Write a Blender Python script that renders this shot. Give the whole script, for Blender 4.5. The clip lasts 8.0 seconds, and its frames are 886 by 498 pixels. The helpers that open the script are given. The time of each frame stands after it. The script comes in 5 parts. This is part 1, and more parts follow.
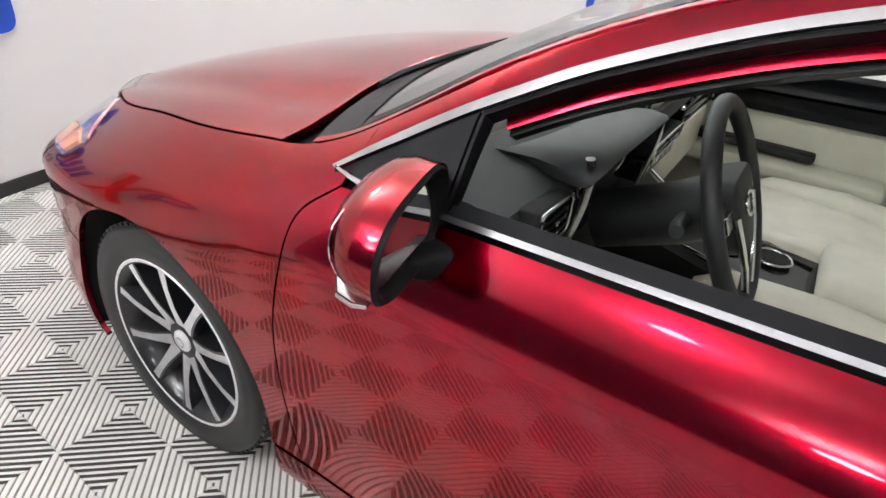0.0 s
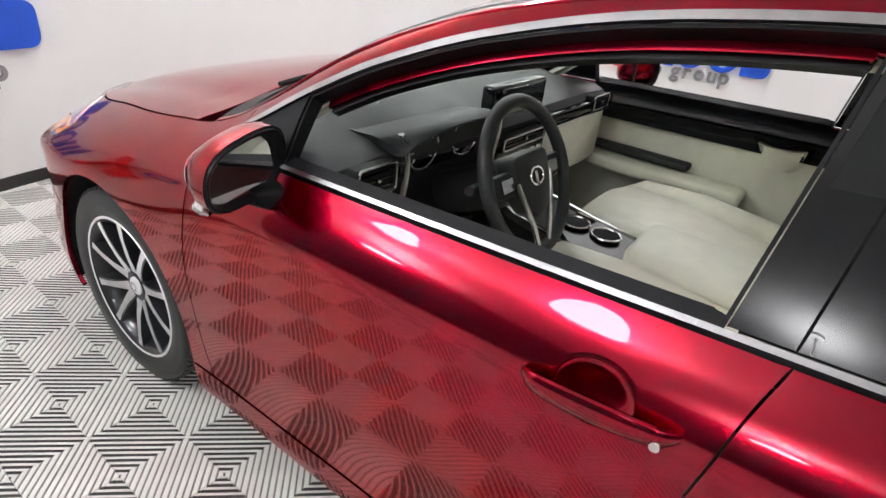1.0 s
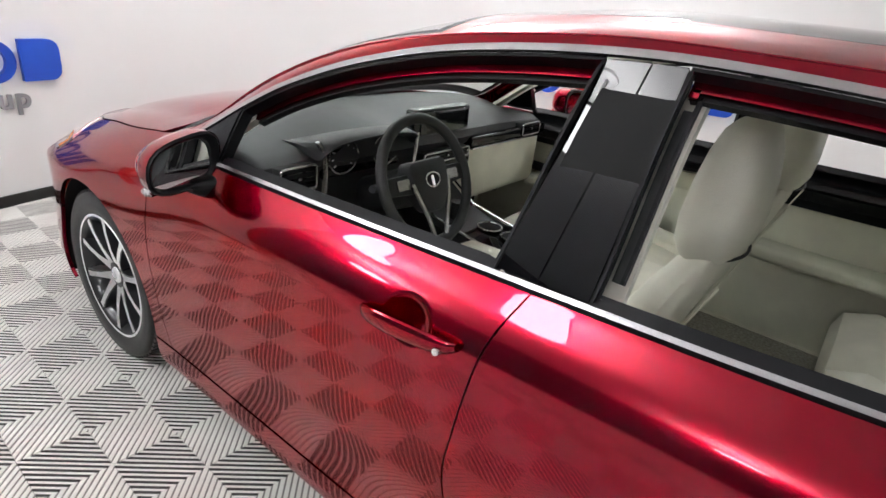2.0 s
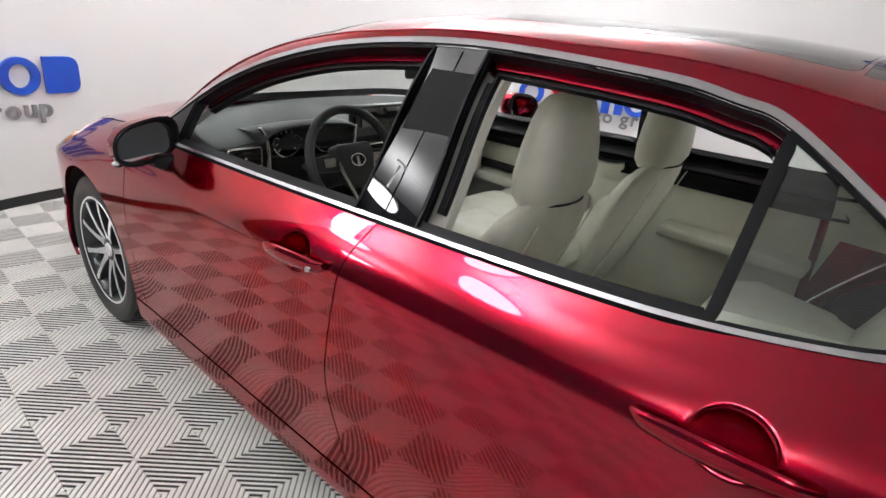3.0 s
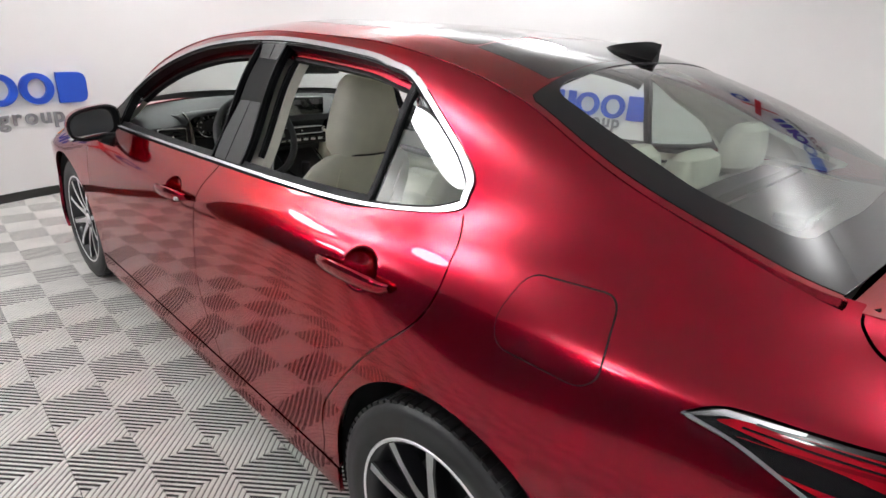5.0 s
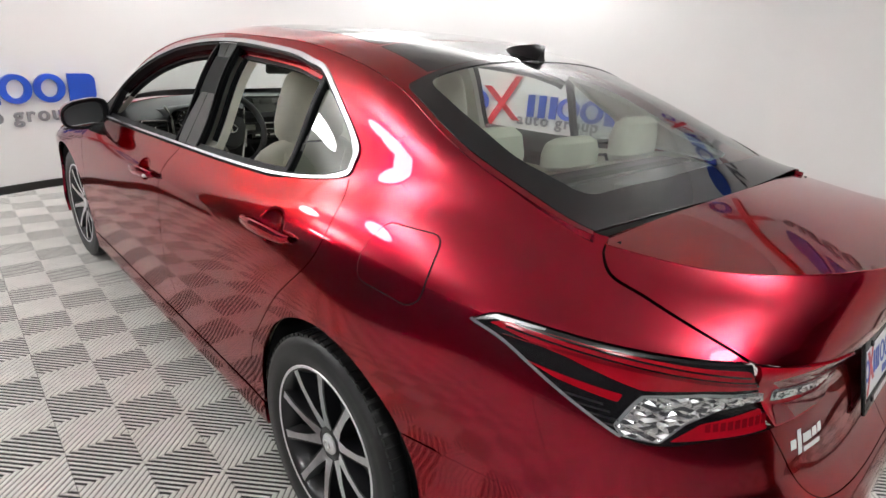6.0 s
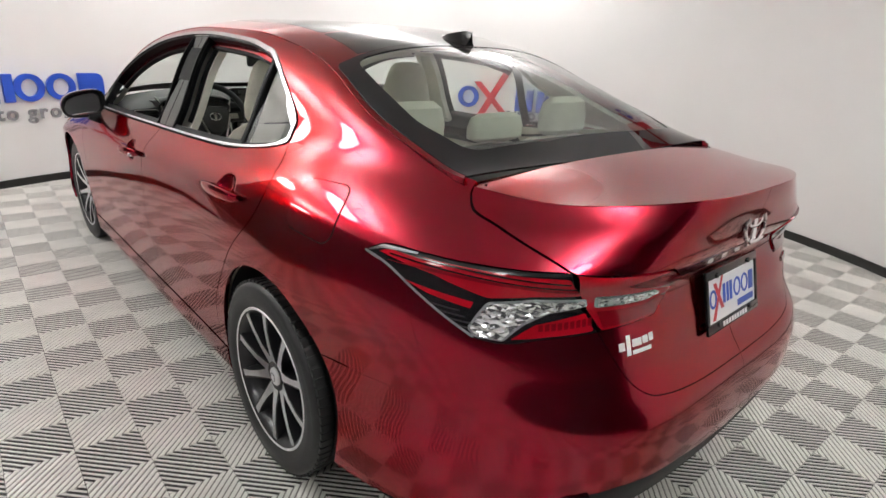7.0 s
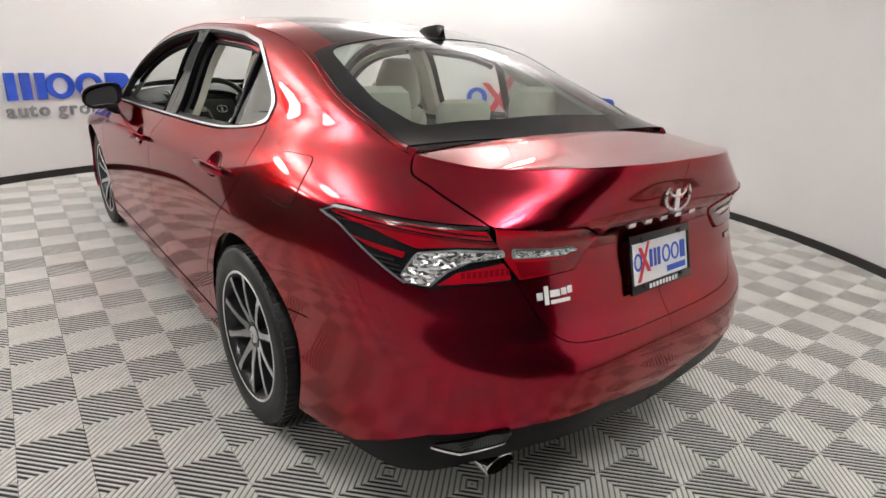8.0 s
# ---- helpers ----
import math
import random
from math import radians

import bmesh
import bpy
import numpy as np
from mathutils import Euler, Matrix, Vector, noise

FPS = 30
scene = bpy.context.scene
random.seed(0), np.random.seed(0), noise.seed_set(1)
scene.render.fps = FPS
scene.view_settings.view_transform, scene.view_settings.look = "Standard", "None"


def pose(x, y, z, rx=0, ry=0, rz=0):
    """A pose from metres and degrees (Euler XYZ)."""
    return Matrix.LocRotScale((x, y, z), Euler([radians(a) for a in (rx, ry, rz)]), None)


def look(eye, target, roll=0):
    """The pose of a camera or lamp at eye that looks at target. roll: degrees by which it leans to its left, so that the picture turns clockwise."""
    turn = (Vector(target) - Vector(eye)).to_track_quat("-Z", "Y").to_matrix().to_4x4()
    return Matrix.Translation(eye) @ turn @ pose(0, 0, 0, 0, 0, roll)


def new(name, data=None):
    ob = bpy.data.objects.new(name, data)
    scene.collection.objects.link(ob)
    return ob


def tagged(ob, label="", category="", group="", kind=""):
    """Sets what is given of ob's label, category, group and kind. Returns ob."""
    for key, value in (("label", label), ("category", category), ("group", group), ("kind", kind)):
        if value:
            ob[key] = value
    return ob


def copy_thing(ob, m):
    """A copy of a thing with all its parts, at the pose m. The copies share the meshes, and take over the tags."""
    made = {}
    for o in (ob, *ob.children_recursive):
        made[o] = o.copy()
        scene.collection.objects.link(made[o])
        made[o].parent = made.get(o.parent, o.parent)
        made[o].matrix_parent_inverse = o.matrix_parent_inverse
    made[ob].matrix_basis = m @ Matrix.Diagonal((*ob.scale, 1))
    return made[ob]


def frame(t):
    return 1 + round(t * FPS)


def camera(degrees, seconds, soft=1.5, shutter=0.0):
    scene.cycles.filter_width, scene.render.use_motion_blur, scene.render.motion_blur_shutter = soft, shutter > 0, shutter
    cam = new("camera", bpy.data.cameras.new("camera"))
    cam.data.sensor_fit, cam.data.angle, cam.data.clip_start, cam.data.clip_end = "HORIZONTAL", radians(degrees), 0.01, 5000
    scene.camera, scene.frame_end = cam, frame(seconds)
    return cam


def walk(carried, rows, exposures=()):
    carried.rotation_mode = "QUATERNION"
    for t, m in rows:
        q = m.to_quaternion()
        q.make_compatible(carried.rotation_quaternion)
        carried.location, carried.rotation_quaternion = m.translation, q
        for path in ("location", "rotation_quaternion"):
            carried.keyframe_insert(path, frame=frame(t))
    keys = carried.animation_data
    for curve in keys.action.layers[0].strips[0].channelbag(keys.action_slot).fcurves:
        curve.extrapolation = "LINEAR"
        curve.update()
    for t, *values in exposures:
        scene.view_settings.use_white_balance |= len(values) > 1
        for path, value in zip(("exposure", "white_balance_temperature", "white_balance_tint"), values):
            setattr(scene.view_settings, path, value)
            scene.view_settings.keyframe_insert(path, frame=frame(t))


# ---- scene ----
cam = camera(76.0, 8.0)
PATH = [
    (0, (-1.451, 0.292, 1.338), (0.02, 1.172, 0.308), 5.7),
    (0.5, (-1.479, 0.016, 1.388), (-0.023, 0.955, 0.389), 6.4),
    (1, (-1.553, -0.238, 1.397), (-0.088, 0.742, 0.452), 6.5),
    (1.5, (-1.61, -0.45, 1.436), (-0.128, 0.567, 0.558), 6.4),
    (1.7, (-1.615, -0.538, 1.436), (-0.136, 0.502, 0.582), 6.5),
    (2.8, (-1.619, -1.074, 1.434), (-0.193, 0.09, 0.652), 5.9),
    (3, (-1.655, -1.175, 1.429), (-0.229, -0.001, 0.663), 5.6),
    (3.5, (-1.683, -1.386, 1.442), (-0.263, -0.185, 0.708), 5.3),
    (4, (-1.637, -1.632, 1.432), (-0.249, -0.391, 0.701), 4.7),
    (4.5, (-1.621, -1.862, 1.439), (-0.257, -0.587, 0.722), 4.1),
    (4.7, (-1.619, -1.946, 1.437), (-0.264, -0.665, 0.713), 3.6),
    (5.8, (-1.624, -2.452, 1.441), (-0.299, -1.133, 0.733), 4.3),
    (6, (-1.591, -2.538, 1.435), (-0.278, -1.201, 0.738), 4.1),
    (6.5, (-1.556, -2.731, 1.427), (-0.261, -1.37, 0.739), 3.5),
    (7, (-1.567, -2.937, 1.4), (-0.296, -1.556, 0.709), 3.3),
    (7.5, (-1.573, -3.102, 1.385), (-0.328, -1.693, 0.704), 3.4),
    (8, (-1.528, -3.233, 1.352), (-0.321, -1.786, 0.681), 3.3),
]
walk(cam, [(t, look(eye, target, roll)) for t, eye, target, roll in PATH],
     exposures=((0, -0.15, 6150, 11), (1.5, -0.2, 6150, 11), (4.5, -0.3, 6150, 11), (6.5, -0.34, 6350, 10), (8, -0.38, 6450, 10)))

# ---- light ----
world = bpy.data.worlds.new("world")
scene.world = world
world.use_nodes = True
world.node_tree.nodes["Background"].inputs[0].default_value = (0.9, 0.95, 1.0, 1)
world.node_tree.nodes["Background"].inputs[1].default_value = 0.05


# ---- materials ----
def material(name, colour, rough=0.5, metal=0.0, coat=0.0, spec=0.5, vary=0.0, scale=8.0, bump=0.0, bump_scale=200.0, rough_vary=0.0, tint=None, coat_ior=1.5):
    m = bpy.data.materials.new(name)
    m.use_nodes = True
    nt = m.node_tree
    b = nt.nodes["Principled BSDF"]
    b.inputs["Base Color"].default_value = (*colour, 1)
    b.inputs["Roughness"].default_value = rough
    b.inputs["Metallic"].default_value = metal
    b.inputs["Coat Weight"].default_value = coat
    b.inputs["Coat Roughness"].default_value = 0.015
    b.inputs["Coat IOR"].default_value = coat_ior
    if tint:
        b.inputs["Specular Tint"].default_value = (*tint, 1)
    b.inputs["Specular IOR Level"].default_value = spec
    tc = nt.nodes.new("ShaderNodeTexCoord")
    if vary:
        n = nt.nodes.new("ShaderNodeTexNoise")
        n.inputs["Scale"].default_value = scale
        n.inputs["Detail"].default_value = 6
        nt.links.new(tc.outputs["Object"], n.inputs["Vector"])
        r = nt.nodes.new("ShaderNodeMapRange")
        r.inputs[1].default_value, r.inputs[2].default_value = 0.3, 0.7
        r.inputs[3].default_value, r.inputs[4].default_value = 1 - vary, 1 + vary
        nt.links.new(n.outputs["Fac"], r.inputs[0])
        mix = nt.nodes.new("ShaderNodeMix")
        mix.data_type, mix.blend_type = "RGBA", "MULTIPLY"
        mix.inputs[0].default_value = 1
        mix.inputs[6].default_value = (*colour, 1)
        nt.links.new(r.outputs[0], mix.inputs[7])
        nt.links.new(mix.outputs[2], b.inputs["Base Color"])
        if rough_vary:
            r2 = nt.nodes.new("ShaderNodeMapRange")
            r2.inputs[1].default_value, r2.inputs[2].default_value = 0.3, 0.7
            r2.inputs[3].default_value, r2.inputs[4].default_value = rough - rough_vary, rough + rough_vary
            nt.links.new(n.outputs["Fac"], r2.inputs[0])
            nt.links.new(r2.outputs[0], b.inputs["Roughness"])
    if bump:
        n = nt.nodes.new("ShaderNodeTexNoise")
        n.inputs["Scale"].default_value = bump_scale
        n.inputs["Detail"].default_value = 3
        nt.links.new(tc.outputs["Object"], n.inputs["Vector"])
        bp = nt.nodes.new("ShaderNodeBump")
        bp.inputs["Strength"].default_value = bump
        bp.inputs["Distance"].default_value = 0.002
        nt.links.new(n.outputs["Fac"], bp.inputs["Height"])
        nt.links.new(bp.outputs["Normal"], b.inputs["Normal"])
    return m


def glass(name, colour, gloss, rough=0.0):
    """A thin pane: tinted see-through with a mirror gloss that grows towards grazing, alike from both sides."""
    m = bpy.data.materials.new(name)
    m.use_nodes = True
    nt = m.node_tree
    for n in list(nt.nodes):
        nt.nodes.remove(n)
    out = nt.nodes.new("ShaderNodeOutputMaterial")
    tr = nt.nodes.new("ShaderNodeBsdfTransparent")
    tr.inputs[0].default_value = (*colour, 1)
    gl = nt.nodes.new("ShaderNodeBsdfGlossy")
    gl.inputs["Roughness"].default_value = rough
    fr = nt.nodes.new("ShaderNodeLayerWeight")
    fr.inputs[0].default_value = 0.5
    pw = nt.nodes.new("ShaderNodeMath")
    pw.operation = "POWER"
    pw.inputs[1].default_value = 4.0
    nt.links.new(fr.outputs["Facing"], pw.inputs[0])
    rg = nt.nodes.new("ShaderNodeMapRange")
    rg.inputs[3].default_value, rg.inputs[4].default_value = gloss, 1.0
    nt.links.new(pw.outputs[0], rg.inputs[0])
    mx = nt.nodes.new("ShaderNodeMixShader")
    nt.links.new(rg.outputs[0], mx.inputs[0])
    nt.links.new(tr.outputs[0], mx.inputs[1])
    nt.links.new(gl.outputs[0], mx.inputs[2])
    nt.links.new(mx.outputs[0], out.inputs[0])
    return m


def glow(name, colour, strength):
    m = bpy.data.materials.new(name)
    m.use_nodes = True
    b = m.node_tree.nodes["Principled BSDF"]
    b.inputs["Base Color"].default_value = (0.8, 0.8, 0.8, 1)
    b.inputs["Emission Color"].default_value = (*colour, 1)
    b.inputs["Emission Strength"].default_value = strength
    return m


PAINT = material("red_paint", (0.29, 0.0010, 0.0165), rough=0.2, metal=1.0, coat=1.0, tint=(0.5, 0.02, 0.06), coat_ior=1.38)
GLOSS_BLACK = material("gloss_black", (0.004, 0.004, 0.005), rough=0.06, coat=1.0, spec=0.0, coat_ior=1.45)
BLACK = material("black_plastic", (0.005, 0.005, 0.006), rough=0.45, spec=0.15, vary=0.2, bump=0.2, bump_scale=900)
DARK = material("dark_void", (0.004, 0.004, 0.004), rough=0.9)
RUBBER = material("tyre_rubber", (0.008, 0.008, 0.0085), rough=0.5, vary=0.25, scale=30, bump=0.15, bump_scale=500)
CHROME = material("chrome", (0.75, 0.75, 0.76), rough=0.12, metal=1.0, vary=0.05, scale=40)
SATIN = material("satin_chrome", (0.50, 0.50, 0.51), rough=0.24, metal=1.0, vary=0.05, scale=60)
ALLOY = material("machined_alloy", (0.82, 0.82, 0.83), rough=0.38, metal=0.45, vary=0.08, scale=50)
ALLOY_DARK = material("dark_alloy", (0.012, 0.012, 0.014), rough=0.35, metal=0.3, coat=0.5)
LEATHER = material("beige_leather", (0.76, 0.74, 0.64), rough=0.48, vary=0.06, scale=12, bump=0.25, bump_scale=350)
TRIM_BEIGE = material("beige_trim", (0.74, 0.72, 0.60), rough=0.6, vary=0.06, scale=10, bump=0.2, bump_scale=500)
HEADLINER = material("headliner", (0.74, 0.72, 0.64), rough=0.9, vary=0.04, scale=30)
CARPET = material("beige_carpet", (0.36, 0.345, 0.29), rough=0.95, vary=0.3, scale=90, bump=0.6, bump_scale=700)
SOFT_BLACK = material("soft_black", (0.010, 0.0105, 0.011), rough=0.55, vary=0.15, scale=20, bump=0.3, bump_scale=600)
DARK_GREY = material("dark_grey_plastic", (0.013, 0.014, 0.015), rough=0.55, vary=0.15, scale=20, bump=0.2, bump_scale=500)
SCREEN = material("screen_glass", (0.02, 0.022, 0.024), rough=0.12, coat=1.0)
MIRROR = material("mirror_glass", (0.8, 0.82, 0.83), rough=0.01, metal=1.0)
WINDOW = glass("window_glass", (0.86, 0.92, 0.89), 0.09)
PRIVACY = glass("rear_window_glass", (0.80, 0.88, 0.83), 0.18)
RED_LENS = material("red_lens", (0.30, 0.002, 0.009), rough=0.1, coat=1.0, spec=0.2, coat_ior=1.36)
SMOKE_LENS = material("smoked_lens", (0.008, 0.008, 0.009), rough=0.08, coat=1.0, spec=0.1, coat_ior=1.4)
QUARTER = glass("quarter_glass", (0.62, 0.69, 0.65), 0.10)
CLEAR_LENS = material("clear_lens", (0.62, 0.63, 0.65), rough=0.12, metal=0.7, coat=1.0, bump=0.9, bump_scale=90)
FACET = material("lamp_facets", (0.72, 0.73, 0.75), rough=0.10, metal=0.95, coat=1.0)
RED_DEEP = material("deep_red_lens", (0.16, 0.001, 0.005), rough=0.1, coat=1.0, spec=0.2, coat_ior=1.36)
AMBER = material("amber_lens", (0.85, 0.32, 0.08), rough=0.15, coat=1.0)
WHITE = material("white_vinyl", (0.82, 0.82, 0.82), rough=0.4)
WALL = material("white_wall", (0.76, 0.755, 0.745), rough=0.65, vary=0.025, scale=1.2, bump=0.08, bump_scale=60)
CEIL = material("ceiling_paint", (0.86, 0.86, 0.85), rough=0.8, vary=0.06, scale=2)
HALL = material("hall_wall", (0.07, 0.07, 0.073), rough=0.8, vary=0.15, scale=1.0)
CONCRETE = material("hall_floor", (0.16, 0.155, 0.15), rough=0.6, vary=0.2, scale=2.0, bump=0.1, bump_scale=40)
BASEBOARD = material("black_baseboard", (0.012, 0.011, 0.01), rough=0.5, vary=0.3, scale=6)
TILE = material("grey_floor_tile", (0.72, 0.705, 0.665), rough=0.42, vary=0.10, scale=5, bump=0.2, bump_scale=300, rough_vary=0.08)
# slot tones with light painted in: dark for shaded slots, mid grey for lit
SLOT_SHADE = material("slot_shade", (0.040, 0.039, 0.036), rough=0.8, vary=0.3, scale=20)
SLOT_LIT = material("slot_lit", (0.22, 0.215, 0.20), rough=0.7, vary=0.2, scale=20)
BLUE = material("blue_letter", (0.015, 0.07, 0.45), rough=0.35, vary=0.1, scale=3)
RED = material("red_letter", (0.55, 0.02, 0.03), rough=0.35, vary=0.1, scale=3)
GREY = material("grey_letter", (0.22, 0.22, 0.23), rough=0.4)
LAMP = glow("lamp_diffuser", (1.0, 0.97, 0.94), 36.0)
# added fill: upward glow with no known source, brightens the ceiling
CEILING_FILL = glow("ceiling_fill", (1.0, 0.97, 0.94), 130.0)


# ---- mesh helpers ----
def obj(name, verts, faces, mat, parent=None, normals=None, smooth=True, label=""):
    me = bpy.data.meshes.new(name)
    me.from_pydata([tuple(v) for v in verts], [], [tuple(f) for f in faces])
    me.materials.append(mat)
    if smooth:
        me.shade_smooth()
    if normals is not None:
        me.normals_split_custom_set_from_vertices([tuple(n) for n in normals])
    ob = new(name, me)
    if parent is not None:
        ob.parent = parent
    if label:
        tagged(ob, label)
    return ob


def part(name, bm, mat, parent=None, label="", smooth=True):
    me = bpy.data.meshes.new(name)
    bm.normal_update()
    bm.to_mesh(me)
    bm.free()
    me.materials.append(mat)
    if smooth:
        me.shade_smooth()
        me.set_sharp_from_angle(angle=radians(38))
    ob = new(name, me)
    if parent is not None:
        ob.parent = parent
    if label:
        tagged(ob, label)
    return ob


def pchip(xk, yk, x):
    """Monotone cubic interpolation; xk rises."""
    xk, yk, x = np.asarray(xk, float), np.asarray(yk, float), np.asarray(x, float)
    h, d = np.diff(xk), np.diff(yk) / np.diff(xk)
    m = np.zeros(len(xk))
    for i in range(1, len(xk) - 1):
        if d[i - 1] * d[i] > 0:
            w1, w2 = 2 * h[i] + h[i - 1], h[i] + 2 * h[i - 1]
            m[i] = (w1 + w2) / (w1 / d[i - 1] + w2 / d[i])
    m[0], m[-1] = d[0], d[-1]
    i = np.clip(np.searchsorted(xk, x) - 1, 0, len(xk) - 2)
    t = (x - xk[i]) / h[i]
    inside = (2 * t**3 - 3 * t**2 + 1) * yk[i] + (t**3 - 2 * t**2 + t) * h[i] * m[i] + (3 * t**2 - 2 * t**3) * yk[i + 1] + (t**3 - t**2) * h[i] * m[i + 1]
    low, high = yk[0] + (x - xk[0]) * m[0], yk[-1] + (x - xk[-1]) * m[-1]
    return np.where(x < xk[0], low, np.where(x > xk[-1], high, inside))


def blur(a, sigma, axis=0):
    n = int(3 * sigma) + 1
    k = np.exp(-0.5 * (np.arange(-n, n + 1) / sigma) ** 2)
    k /= k.sum()
    pad = [(0, 0)] * a.ndim
    pad[axis] = (n, n)
    b = np.pad(a, pad, mode="reflect", reflect_type="odd")
    return np.apply_along_axis(lambda v: np.convolve(v, k, "valid"), axis, b)


class Line:
    """A smooth curve value(y) through a few knots."""

    def __init__(self, *knots, soft=0.04, lo=-2.8, hi=2.8, step=0.01):
        ks = sorted(knots)
        self.x = np.arange(lo, hi, step)
        v = pchip([k[0] for k in ks], [k[1] for k in ks], self.x)
        self.v = blur(v, soft / step) if soft else v

    def __call__(self, y):
        i = np.clip((np.asarray(y, float) - self.x[0]) / (self.x[1] - self.x[0]), 1, len(self.x) - 3)
        j = i.astype(int)
        t = i - j
        p0, p1, p2, p3 = self.v[j - 1], self.v[j], self.v[j + 1], self.v[j + 2]
        return p1 + 0.5 * t * (p2 - p0 + t * (2 * p0 - 5 * p1 + 4 * p2 - p3 + t * (3 * (p1 - p2) + p3 - p0)))


def inside(pts, poly):
    x, y = pts[:, 0], pts[:, 1]
    c = np.zeros(len(pts), bool)
    p = np.asarray(poly)
    q = np.roll(p, 1, axis=0)
    for (x1, y1), (x2, y2) in zip(p, q):
        if y1 == y2:
            continue
        c ^= ((y1 > y) != (y2 > y)) & (x < (x2 - x1) * (y - y1) / (y2 - y1) + x1)
    return c


def dense(poly, step):
    p = [np.asarray(a, float) for a in poly]
    out = []
    for a, b in zip(p, p[1:] + p[:1]):
        n = max(1, int(round(np.linalg.norm(b - a) / step)))
        out += [a + (b - a) * i / n for i in range(n)]
    return np.array(out)


def rounded(poly, r, n=5):
    """A polygon with its corners cut round; r is one radius or one for each corner."""
    p = [np.asarray(a, float) for a in poly]
    rs = [r] * len(p) if isinstance(r, (int, float)) else r
    out = []
    for i, c in enumerate(p):
        a, b = p[i - 1] - c, p[(i + 1) % len(p)] - c
        la, lb = np.linalg.norm(a), np.linalg.norm(b)
        d = min(rs[i], la * 0.48, lb * 0.48)
        if d < 1e-4:
            out.append(c)
            continue
        s, e = c + a / la * d, c + b / lb * d
        for k in range(n + 1):
            t = k / n
            out.append((1 - t) ** 2 * s + 2 * t * (1 - t) * c + t * t * e)
    return out


def curve_through(pts, n=8):
    """A smooth open line through points (Catmull-Rom)."""
    p = [np.asarray(a, float) for a in pts]
    p = [2 * p[0] - p[1]] + p + [2 * p[-1] - p[-2]]
    out = []
    for i in range(1, len(p) - 2):
        for k in range(n):
            t = k / n
            out.append(p[i] + 0.5 * t * (p[i + 1] - p[i - 1] + t * (2 * p[i - 1] - 5 * p[i] + 4 * p[i + 1] - p[i + 2] + t * (3 * (p[i] - p[i + 1]) + p[i + 2] - p[i - 1]))))
    out.append(p[-2])
    return out


def shrink(poly, d):
    """Moves the outline of a counter-clockwise polygon inwards by d."""
    p = np.asarray(poly, float)
    a, b = p - np.roll(p, 1, axis=0), np.roll(p, -1, axis=0) - p
    a /= np.maximum(np.linalg.norm(a, axis=1), 1e-9)[:, None]
    b /= np.maximum(np.linalg.norm(b, axis=1), 1e-9)[:, None]
    n = np.stack([-(a[:, 1] + b[:, 1]), a[:, 0] + b[:, 0]], 1)
    n /= np.maximum(np.linalg.norm(n, axis=1), 1e-9)[:, None]
    return p + n * d


def area(poly):
    p = np.asarray(poly, float)
    q = np.roll(p, -1, axis=0)
    return 0.5 * np.sum(p[:, 0] * q[:, 1] - q[:, 0] * p[:, 1])


from mathutils.geometry import delaunay_2d_cdt


